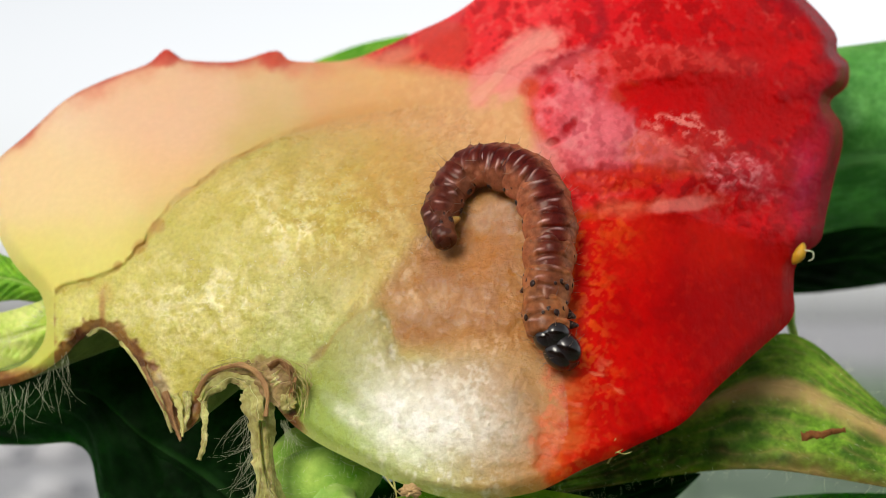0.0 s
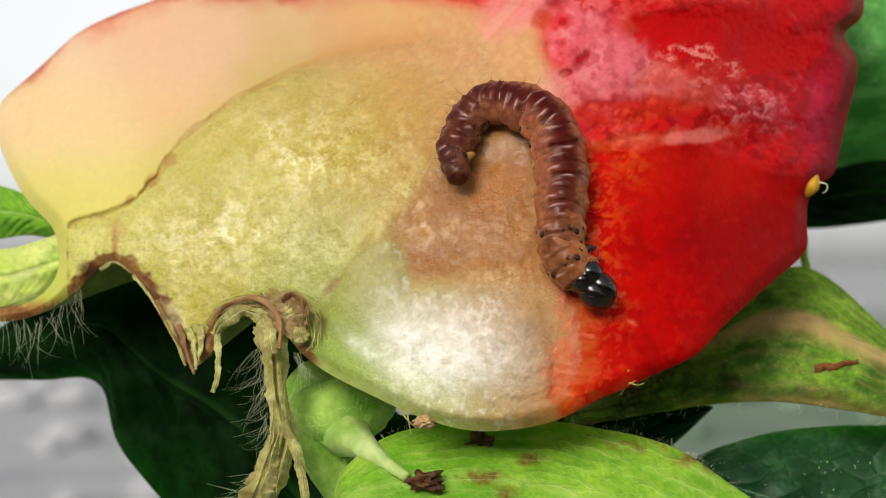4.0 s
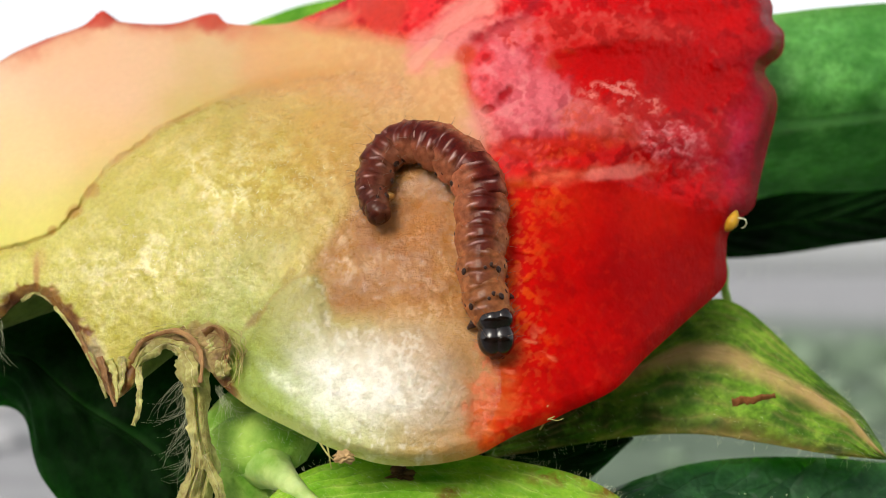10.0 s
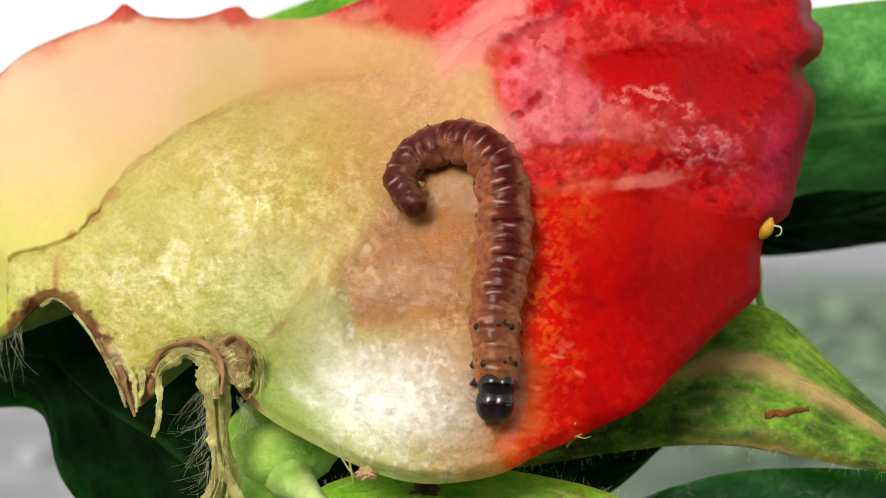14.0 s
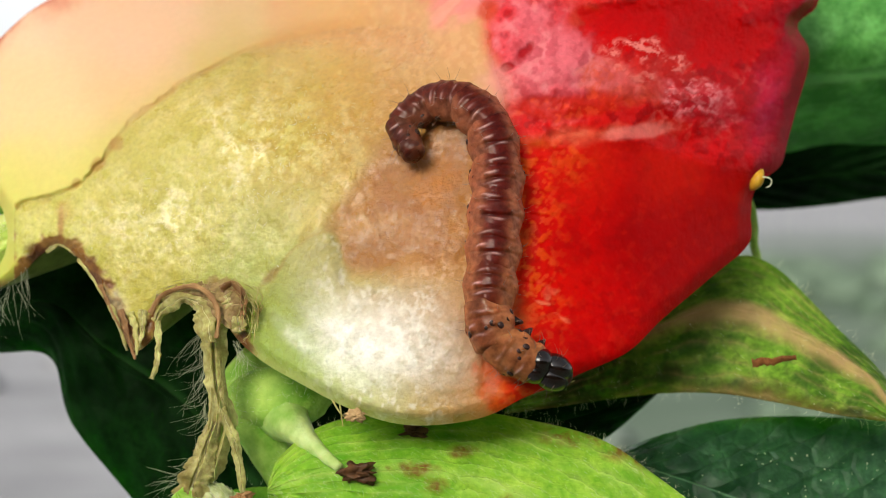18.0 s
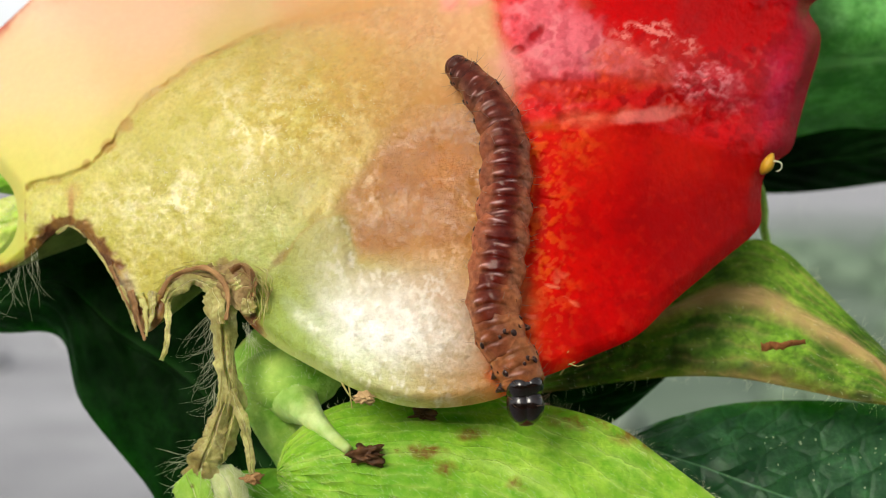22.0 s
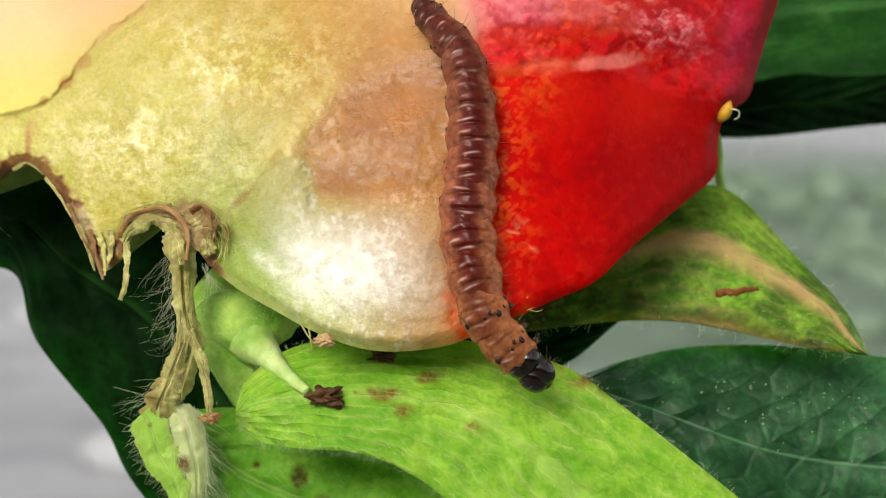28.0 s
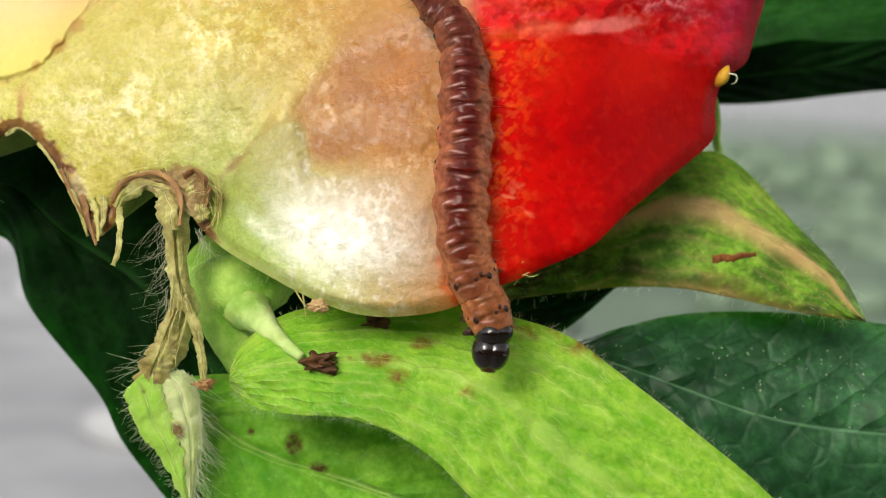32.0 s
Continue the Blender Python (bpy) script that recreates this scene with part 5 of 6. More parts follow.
    st += scatter_hairs(on([(-21.5, -5.1), (-19.7, -4.6), (-18.5, -3.8)], 0.0), 14, 282, 32, 2.2, 34, 1.6)
    tagged(part("hairs", hairs("hairs", st, M_HAIR), ob, "fine pale curved hairs"), kind="stuff")
    a = [(-11.8, -13.7, -2), (-12.1, -14.3, -2), (-11.6, -15.8, -2), (-10.8, -16.8, -2), (-9.9, -18.3, -2), (-9.2, -19.5, -2)]
    b = [(-11.0, -13.0, -2), (-9.3, -13.3, -2), (-8.8, -14.9, -2), (-8.7, -16.2, -2), (-8.9, -18.2, -2), (-9.1, -19.4, -2)]
    mid = [(x0 * 0.45 + x1 * 0.55, y0 * 0.45 + y1 * 0.55, -2.25) for (x0, y0, _), (x1, y1, _) in zip(a, b)]
    far = [(x + 0.1, y, z + 0.3) for x, y, z in b]
    stain = [(-9.7, -16.0, 0.5, 0.7), (-11.3, -14.1, 0.12, 1.0)]
    part("sepal", blade("sepal", a, mid, M_SEPAL_LEAF, bulge=0.25, wave=0.22, fold=0.1, seed=25, nu=90, nv=26, fray=0.35, stain_shade=stain, ribbing=0.1, lump_mm=1.2)[0], ob, "small light green torn sepal with a brown stain")
    part("sepal", blade("sepal", mid, far, M_SEPAL_PALE, bulge=0.2, wave=0.22, fold=0.1, seed=26, nu=90, nv=22, fray=0.35, stain_shade=stain, ribbing=0.1, lump_mm=1.0)[0], ob, "pale fuzzy rolled sepal half")
    st = scatter_hairs(b, 260, 300, 40, 1.6, 35) + scatter_hairs(a, 110, 215, 45, 0.6, 36) + scatter_hairs(mid, 140, 290, 60, 0.9, 37)
    tagged(part("hairs", hairs("hairs", st, M_HAIR), ob), kind="stuff")
    for e0, e1, mat, seed, label in (
            ([(-19.2, -0.6, 4.5), (-20.4, -1.0, 5), (-21.8, -1.3, 6), (-23.6, -1.2, 7)], [(-19.2, -3.3, 4.5), (-20.6, -3.6, 5), (-22.0, -4.0, 6), (-23.6, -4.2, 7)], M_LIVE_SEPAL, 61, "bright green living sepal"),
            ([(-19.4, 0.2, 6.5), (-20.6, 1.0, 7), (-22.0, 1.6, 8), (-23.8, 1.9, 9)], [(-19.4, -0.9, 6.5), (-20.8, -0.7, 7), (-22.0, -0.8, 8), (-23.8, -1.0, 9)], M_LEAF_LOW, 62, "green living sepal in shade")):
        part("sepal", blade("sepal", e0, e1, mat, bulge=0.9, wave=0.5, fold=0.3, thick=0.12, seed=seed, nu=60, nv=30, ribbing=0.3, lump_mm=1.4)[0], ob, label)
    st = scatter_hairs([(-19.4, -1.2, 4.0), (-20.4, -2.2, 4.2), (-21.5, -2.8, 4.6)], 90, 200, 70, 0.7, 38, 1.4)
    st += scatter_hairs(on([(-22.3, -4.7), (-20.8, -4.7), (-19.4, -4.0), (-18.4, -3.2)], 0.0), 26, 275, 26, 2.3, 39, 1.4)
    tagged(part("hairs", hairs("hairs", st, M_HAIR), ob), kind="stuff")
    return ob


build_calyx()


def build_pedicel():
    ob = root("pedicel", "green fuzzy flower stalk with a pale spur and dead style", "stalk")
    body = [(-8.9, -9.7, 0.5), (-7.9, -9.3, 0.2), (-6.9, -9.2, 0), (-5.9, -8.8, 0.2), (-5.0, -8.0, 0.6)]
    path = even(spline(body, 60), 18)
    part("stalk", tube("stalk", path, 1.1 + 0.5 * np.sin(np.linspace(0, 3.1, 18)), M_STEM, 14, 0.06, 3, 0.7), ob)
    part("stalk", strand("stalk", [(-8.3, -9.7, 0.8), (-7.5, -11.2, 0.8), (-6.7, -12.8, 0.9)], 1.3, 0.9, M_STEM, 14, 0.05, 4), ob)
    sp = [(-7.7, -8.8, 3.0), (-7.25, -9.3, 1.7), (-6.8, -9.85, 0.3), (-6.3, -10.35, -1.1), (-5.6, -11.0, -2.8), (-4.8, -11.7, -4.0), (-4.0, -12.3, -5.1)]
    path = even(spline(sp, 60), 26)
    radii = np.interp(np.linspace(0, 1, 26), (0, 0.18, 0.34, 0.48, 0.65, 0.82, 1.0), (2.4, 1.80, 1.25, 0.84, 0.54, 0.32, 0.21))
    part("spur", tube("spur", path, radii, M_SPUR, 22, 0.10, 5), ob, "pale green tapering spur")
    part("dead_style", clump("dead_style", -3.2, -12.5, -5.35, 0.72, M_DEAD, 6), ob, "shrivelled dark brown tip")
    st = []
    for k, off in enumerate((-1.1, -0.7, -0.3, 0.1, 0.5, 0.9, 1.2)):
        st += scatter_hairs([(a - off * 0.3, b + off, c - math.sqrt(max(0.1, 1.5 - off * off)) * 0.75) for a, b, c in body], 60, 90, 180, 0.45, 41 + k)
    tagged(part("hairs", hairs("hairs", st, M_HAIR), ob), kind="stuff")


build_pedicel()


def build_small():
    ob = root("crumb", "tan crumb of dried flesh by the white bulge", "crumb")
    part("crust", clump("crust", -3.2, -9.9, -6.4, 0.42, M_CRUMB, 51), ob)
    for pts in ([(-4.3, -9.2, -5.6), (-4.0, -9.7, -5.8), (-3.6, -10.1, -6.2)], [(-4.0, -9.2, -5.5), (-3.9, -9.8, -5.8), (-3.8, -10.4, -6.0)]):
        part("thread", strand("thread", pts, 0.05, 0.02, M_STRAW, 10, 0.2, 71), ob, "thin dry thread")
    tagged(new("dropping", clump("dropping", -0.6, -10.6, -3.6, 0.50, M_DEAD, 53)), "dark brown dropping on the leaf", "dropping")
    tagged(new("twig_litter", ragged("twig_litter", [(14.6, -7.4, 1), (15.4, -7.3, 0.8), (15.9, -7.2, 0.8), (16.6, -7.1, 0.8)], 0.26, 0.14, M_RUST, 55, 0.6, 24)), "thin rusty brown scrap on the green leaf", "litter")
    ob = root("achene", "yellow strawberry seed at the cut edge", "seed")
    path = even(spline([(14.4, 0.5, 2.6), (14.7, 0.9, 2.3), (14.9, 1.4, 2.5)], 30), 9)
    part("kernel", tube("kernel", path, 0.27 * np.sin(np.linspace(0.25, 2.95, 9)) + 0.02, M_SEED, 10, 0.0, 1), ob)
    part("style", strand("style", [(14.8, 1.1, 2.2), (15.3, 1.0, 2.1), (15.3, 0.7, 2.1), (15.1, 0.6, 2.2)], 0.035, 0.02, M_HAIR, 12, 0, 2), ob)
    ob = root("flake", "tiny pale forked fibre at the cut edge", "flake")
    for pts, r in (([(5.7, -8.7, -5.4), (6.0, -8.3, -5.6), (6.4, -8.1, -5.8)], 0.045), ([(5.9, -8.4, -5.6), (5.9, -7.9, -5.8), (6.1, -7.6, -5.9)], 0.03), ([(6.1, -8.2, -5.7), (6.5, -8.3, -5.8), (6.8, -8.2, -5.8)], 0.025)):
        part("fibre", strand("fibre", pts, r, 0.015, M_STRAW, 10, 0.4, 73), ob)
    tagged(new("stem", strand("stem", [(14.0, 0.2, 10), (14.35, -0.9, 10), (14.45, -2.5, 10), (15.7, -5.1, 10), (18.3, -8.4, 10), (20.6, -11.7, 11), (21.1, -21.9, 11), (20.8, -55.1, 12), (20.3, -116.3, 14)], 0.22, 0.4, M_STEM, 160, 0.05, 59)), "thin green stem rising from the ground behind the berry", "stem")
    rs = random.Random(63)
    st = []
    for cu, cv, ru, rv, count in ((-5.7, 3.6, 2.6, 1.6, 150), (-8.0, 0.5, 2.4, 2.2, 90), (-11.8, -1.0, 2.6, 1.6, 60)):
        for _ in range(count):
            u, v, g = rs.gauss(cu, ru * 0.6), rs.gauss(cv, rv * 0.6), rs.uniform(0, 6.28)
            st.append((u, v, 0.0, math.cos(g), math.sin(g), rs.uniform(0.07, 0.26), rs.uniform(-2.5, 2.5)))
    face = BERRY_FACE(np.array([p[0] for p in st]), np.array([p[1] for p in st]))
    st = [(p[0], p[1], float(d) - 0.02, *p[3:]) for p, d in zip(st, face)]
    tagged(part("pith", hairs("pith", st, M_PITH, 0.015), BERRY, "pale loose strands of pith"), kind="stuff")
    rs = random.Random(61)
    ob = root("dust", "tiny white specks on the dark leaf", "dust", kind="stuff")
    bm = bmesh.new()
    for _ in range(260):
        x, y = rs.uniform(9.0, 22.0), rs.uniform(-18.5, -11.5)
        bmesh.ops.create_icosphere(bm, subdivisions=1, radius=0.00001 * rs.uniform(1.2, 3.8), matrix=Matrix.Translation(at(x, y, 3.0 + rs.uniform(-0.3, 0.3))))
    me = bpy.data.meshes.new("specks")
    bm.to_mesh(me)
    bm.free()
    me.materials.append(M_HAIR)
    part("specks", me, ob)


build_small()


# ---- the caterpillar ----
def skin_material():
    k = Mat("caterpillar_skin", 0.2, 0.08)
    n1, n2 = k.noise(2600, 4), k.noise(7000, 3)
    tone = k.ramp(n1, [(0.3, (0.52, 0.44, 0.40)), (0.7, (1.25, 1.2, 1.15))])
    k.colour(k.mix(1.0, k.attr("tint").outputs["Color"], tone, "MULTIPLY"))
    k.rough(k.value(n1, 0.3, 0.7, 0.10, 0.28))
    k.bump(k.math("ADD", n1, k.math("MULTIPLY", n2, 0.5)), 0.05, 0.8)
    k.soft(0.40, 0.5, (1.0, 0.35, 0.18))
    k.p.inputs["Coat Weight"].default_value, k.p.inputs["Coat Roughness"].default_value = 0.12, 0.06
    k.p.inputs["Specular Tint"].default_value = (1.0, 0.62, 0.55, 1)
    return k.m


M_GRUB = skin_material()
M_HEAD = plain_material("black_head", (0.003, 0.002, 0.002, 1), (0.014, 0.005, 0.003, 1), 1300, 0.14, 0.02, 0.0, None, 0.6)
M_MOUTH = plain_material("brown_mouth", (0.03, 0.006, 0.003, 1), (0.09, 0.02, 0.008, 1), 1500, 0.3, 0.04)
M_WART = plain_material("dark_wart", (0.014, 0.006, 0.004, 1), (0.05, 0.02, 0.015, 1), 1800, 0.25, 0.03)
M_BRISTLE = plain_material("bristle", (0.10, 0.06, 0.04, 1), (0.25, 0.16, 0.10, 1), 800, 0.4, 0.0)
M_PALE = plain_material("amber_leg", (0.30, 0.14, 0.03, 1), (0.52, 0.30, 0.08, 1), 1300, 0.3, 0.03, 0.2)
SIDE_TINT, FRONT_TINT, TAIL_TINT, GUT_TINT = (np.array(q) for q in ((0.40, 0.135, 0.068), (0.38, 0.145, 0.055), (0.12, 0.042, 0.024), (0.080, 0.002, 0.002)))


def ring_mesh(name, length, r_front, r_back, seed, dark, full=0.3, front=0.0):
    """One body ring along its y axis, back upwards: a broad fold and two narrow ones, puffed side lobes, wet welts across the back, a dark gut showing through."""
    ny, na = 52, 56
    rs = np.random.RandomState(seed)
    ph = rs.rand(6) * 6.28
    f, a = np.meshgrid(np.linspace(0, 1, ny), np.arange(na) * 2 * math.pi / na, indexing="ij")
    ca, sa = np.cos(a), np.sin(a)
    off = np.abs(np.arctan2(sa, ca))
    e = np.abs(2 * f - 1)
    bump = lambda x, c, w: np.exp(-((x - c) / w) ** 2)
    r = r_back + (r_front - r_back) * f
    prof = 1 - 0.11 * e ** 2.2 - 0.5 * (np.maximum(0, e - 0.8) / 0.2) ** 2
    back = np.exp(-(off / 1.0) ** 4)
    lobe = 0.13 * bump(off, 1.5, 0.36) * bump(f, 0.52, 0.20) + 0.07 * bump(off, 1.05, 0.25) * bump(f, 0.40, 0.10) + 0.06 * bump(off, 1.95, 0.3) * bump(f, 0.42, 0.12)
    crease = (0.050 * bump(f, 0.64 + 0.02 * np.sin(3 * a + ph[3]), 0.030) + 0.040 * bump(f, 0.40 + 0.02 * np.sin(2 * a + ph[1]), 0.028)) * (0.3 + 0.7 * back)
    welt = np.zeros_like(f)
    for c0, w, h, reach, skew in ((0.71, 0.018, 0.046, 0.44, -0.26), (0.53, 0.022, 0.036, 0.24, -0.42), (0.30, 0.018, 0.040, 0.36, -0.20)):
        mid = skew + 0.15 * math.sin(ph[4] + c0 * 9)
        sa_off = np.arctan2(sa, ca) + mid
        broken = 0.55 + 0.45 * np.sin(5 * a + ph[int(c0 * 5)] + 2 * c0)
        welt += h * bump(f, c0 + 0.025 * np.sin(4 * a + ph[2]), w) * np.exp(-(sa_off / reach) ** 4) * broken
    pimple = np.zeros_like(f)
    for a0, f0, h in ((0.55, 0.58, 0.10), (-0.55, 0.58, 0.10), (0.80, 0.36, 0.09), (-0.80, 0.36, 0.09), (1.25, 0.52, 0.07), (-1.25, 0.52, 0.07)):
        pimple += h * bump(np.arctan2(sa, ca), a0, 0.13) * bump(f, f0, 0.055)
    w = 1 + 0.012 * np.sin(5 * a + ph[0] + f * 5) + 0.010 * np.sin(9 * a + ph[1] + f * 11)
    rr = r * (prof - crease + welt + pimple + lobe) * w
    x, y, z = sa * rr, (f - 0.5) * length * 1.7, ca * rr * np.where(ca > 0, 1.0, 0.85)
    gut = full / (1 + np.exp((off - 0.54 - 0.07 * np.sin(f * 9 + ph[2]) - 0.05 * np.sin(f * 23 + ph[5])) * 11))
    side = SIDE_TINT * (1 - front) + FRONT_TINT * front
    side = side * (1 - dark) + TAIL_TINT * dark
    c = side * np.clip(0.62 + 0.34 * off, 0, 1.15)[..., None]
    c = c * (1 - 0.94 * gut[..., None]) + GUT_TINT * 0.94 * gut[..., None]
    # creases and ring ends darkened in the colour to hold their shade
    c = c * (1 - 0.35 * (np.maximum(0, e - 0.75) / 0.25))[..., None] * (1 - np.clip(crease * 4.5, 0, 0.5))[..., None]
    # wet glints along the welts, put into the colour as pale pink
    welt_glint = np.clip(welt * 18, 0, 0.7)[..., None]
    c = c * (1 - welt_glint) + np.array((0.70, 0.46, 0.45)) * welt_glint
    verts = np.stack([x, y, z], -1).reshape(-1, 3) * 0.001
    faces = [(i * na + k, i * na + (k + 1) % na, (i + 1) * na + (k + 1) % na, (i + 1) * na + k) for i in range(ny - 1) for k in range(na)]
    faces += [tuple(range(na))[::-1], tuple(range((ny - 1) * na, ny * na))]
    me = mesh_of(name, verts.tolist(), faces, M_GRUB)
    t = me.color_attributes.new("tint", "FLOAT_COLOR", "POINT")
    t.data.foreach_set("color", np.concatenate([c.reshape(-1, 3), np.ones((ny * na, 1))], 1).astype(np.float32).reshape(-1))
    return me


def wart_mesh():
    bm = bmesh.new()
    bmesh.ops.create_uvsphere(bm, u_segments=10, v_segments=6, radius=0.0001, matrix=Matrix.Diagonal((1, 1.15, 0.45, 1)))
    me = bpy.data.meshes.new("wart")
    bm.to_mesh(me)
    bm.free()
    me.materials.append(M_WART)
    me.polygons.foreach_set("use_smooth", [True] * len(me.polygons))
    return me


WART = wart_mesh()


def add_warts(ring, length, r, extra=()):
    for a, y, size in extra + ((0.55, 0.14, 0.6), (-0.55, 0.14, 0.6), (0.80, -0.24, 0.6), (-0.80, -0.24, 0.6), (1.25, 0.03, 1.0), (-1.25, 0.03, 1.0), (1.55, -0.16, 1.1), (-1.55, -0.16, 1.1)):
        ob = part("wart", WART, ring)
        k = r * (1.0 if abs(a) < 1.1 else 1.06) * 0.001
        ob.matrix_basis = Matrix.Translation((math.sin(a) * k, y * length * 0.001, math.cos(a) * k)) @ Matrix.Rotation(a, 4, "Y") @ Matrix.Scale(size * 1.3, 4)


def bristles_mesh(length, r, seed, reach=1.0):
    verts, faces = [], []
    rs = random.Random(seed)
    for a, y in ((0.55, 0.14), (-0.55, 0.14), (0.80, -0.24), (-0.80, -0.24), (1.25, 0.03), (-1.25, 0.03), (1.55, -0.16), (-1.55, -0.16), (1.75, 0.1), (-1.75, 0.1)):
        p = Vector((math.sin(a) * r, y * length, math.cos(a) * r))
        d = Vector((math.sin(a), rs.uniform(-0.7, 0.5), math.cos(a))).normalized()
        n = d.cross(Vector((0, 1, 0.1))).normalized()
        b = len(verts)
        size = rs.uniform(0.25, 0.6) * reach
        for f, w in ((0, 0.015), (0.5, 0.010), (1, 0.003)):
            q = p + d * size * f + Vector((0, -0.12, 0)) * f * f
            for k in range(3):
                verts.append((q + (n * math.cos(2.09 * k) + d.cross(n) * math.sin(2.09 * k)) * w) * 0.001)
        for i in range(2):
            for k in range(3):
                s, t = b + i * 3 + k, b + i * 3 + (k + 1) % 3
                faces.append((s, t, t + 3, s + 3))
    return mesh_of("bristles", verts, faces, M_BRISTLE)


def leg_mesh(name, x, z, length, r, mat):
    verts, faces, n = [], [], 8
    for i, f in enumerate((0, 0.4, 0.75, 1.0)):
        for k in range(n):
            a = 2 * math.pi * k / n
            w = r * (1 - 0.65 * f)
            verts.append(((x + math.copysign(0.35, x) * f * length + math.cos(a) * w) * 0.001, (0.1 * f + math.sin(a) * w) * 0.001, (z - f * length * 0.5) * 0.001))
    for i in range(3):
        for k in range(n):
            a, b = i * n + k, i * n + (k + 1) % n
            faces.append((a, a + n, b + n, b))
    faces += [tuple(range(n)), tuple(range(3 * n, 4 * n))[::-1]]
    return mesh_of(name, verts, faces, mat)


def blob(name, mat, shapes):
    """Fused ellipsoids: (x, y, z, rx, ry, rz) in millimetres."""
    bm = bmesh.new()
    for x, y, z, rx, ry, rz in shapes:
        bmesh.ops.create_uvsphere(bm, u_segments=28, v_segments=18, radius=0.001,
                                  matrix=Matrix.Translation((x * 0.001, y * 0.001, z * 0.001)) @ Matrix.Diagonal((rx, ry, rz, 1)))
    me = bpy.data.meshes.new(name)
    bm.to_mesh(me)
    bm.free()
    me.materials.append(mat)
    me.polygons.foreach_set("use_smooth", [True] * len(me.polygons))
    return me


RINGS = 11
FULL = (0.5, 0.6, 0.75, 0.9, 1.0, 1.0, 1.0, 1.0, 0.9, 0.45, 0.12)
RADII = (0.55, 0.72, 0.85, 0.94, 1.01, 1.06, 1.09, 1.10, 1.07, 1.01, 0.94, 0.86)


def build_caterpillar():
    grub = root("caterpillar", "reddish brown caterpillar with a glossy black head crawling on the berry", "caterpillar")
    grub.location = at(2.0, -1.0, -4.0)
    parts = []
    for i in range(RINGS):
        dark = max(0.0, 0.95 - i * 0.17)
        ring = part("body_ring", ring_mesh("body_ring", 1.42, RADII[i + 1], RADII[i], 70 + i, dark, FULL[i], max(0.0, (i - 6) / 4)), grub)
        r = (RADII[i] + RADII[i + 1]) / 2
        add_warts(ring, 1.42, r, ((0.5, 0.1, 0.9), (-0.5, 0.1, 0.9), (0.85, 0.2, 1.1), (-0.85, 0.2, 1.1), (-0.2, 0.2, 0.6)) if i >= RINGS - 2 else ())
        tagged(part("bristles", bristles_mesh(1.42, r, 110 + i, 1.6 if i < 3 else 1.0), ring, "fine bristles"), kind="stuff")
        if i >= RINGS - 2:
            for sgn in (-1, 1):
                part("leg", leg_mesh("leg", sgn * 0.75, -0.5, 0.75, 0.24, M_WART), ring, "small dark jointed leg")
        if i == 0:
            for sgn in (-1, 1):
                part("claspers", leg_mesh("claspers", sgn * 0.3, -0.25, 0.8, 0.34, M_PALE), ring, "amber hind clasper")
            part("tail_plate", blob("tail_plate", M_MOUTH, [(0, -0.78, 0.06, 0.56, 0.46, 0.50), (0, -0.6, 0.14, 0.5, 0.5, 0.5)]), ring, "dark tail plate")
        parts.append(ring)
    neck = part("neck_ring", ring_mesh("neck_ring", 0.62, 0.74, 0.86, 97, 0.0, 0.0, 1.0), grub)
    part("neck_shield", blob("neck_shield", M_HEAD, [(0, 0.20, 0.04, 0.78, 0.70, 0.80), (-0.22, 0.22, 0.08, 0.58, 0.60, 0.78), (0.22, 0.22, 0.08, 0.58, 0.60, 0.78)]), neck, "glossy black shield")
    for sgn in (-1, 1):
        part("leg", leg_mesh("leg", sgn * 0.7, -0.4, 0.75, 0.22, M_WART), neck)
    tagged(part("bristles", bristles_mesh(0.9, 0.95, 131), neck), kind="stuff")
    head = part("head", blob("head", M_HEAD, [(-0.21, 0.0, 0, 0.58, 0.78, 0.66), (0.21, 0.0, 0, 0.58, 0.78, 0.66)]), grub, "glossy black head")
    part("mouthparts", blob("mouthparts", M_MOUTH, [(0, 0.52, -0.10, 0.44, 0.36, 0.38), (-0.2, 0.68, -0.2, 0.14, 0.18, 0.18), (0.2, 0.68, -0.2, 0.14, 0.18, 0.18)]), head, "reddish brown mouthparts")
    tagged(part("bristles", bristles_mesh(0.9, 0.8, 133), head), kind="stuff")
    return grub, parts, neck, head


GRUB, GRUB_RINGS, GRUB_NECK, GRUB_HEAD = build_caterpillar()


def stance(*line):
    """Where each piece of the caterpillar lies when its midline, tail to head, follows these plan points."""
    c = even(spline(line, 200), 300)
    d = SHEET(c[:, 0], c[:, 1]) - 1.0
    c = np.array([at(u, v, w) for (u, v), w in zip(c, d)])
    seg = np.concatenate([[0], np.cumsum(np.linalg.norm(np.diff(c, axis=0), axis=1))])
    total = seg[-1]
    where = lambda x: Vector([float(np.interp(x, seg, c[:, k])) for k in range(3)])
    first, last = 0.0010, total - 0.0027
    stops = [first + (last - first) * i / (RINGS - 1) for i in range(RINGS)] + [total - 0.00185, total - 0.00090]
    out = []
    for x in stops:
        a, b = max(0, x - 0.0007), min(total, x + 0.0007)
        fwd = (where(b) - where(a)).normalized()
        f0, f1 = (where(x) - where(max(0, x - 0.0012))).normalized() if x > 0.0003 else fwd, (where(min(total, x + 0.0012)) - where(x)).normalized()
        turn = f0 - f1
        up = Vector((0, -1, 0)) + turn * 0.9
        side = fwd.cross(up).normalized()
        up = side.cross(fwd)
        m = Matrix((side, fwd, up)).transposed().to_4x4()
        m.translation = where(x) - GRUB.location
        out.append(m)
    return out


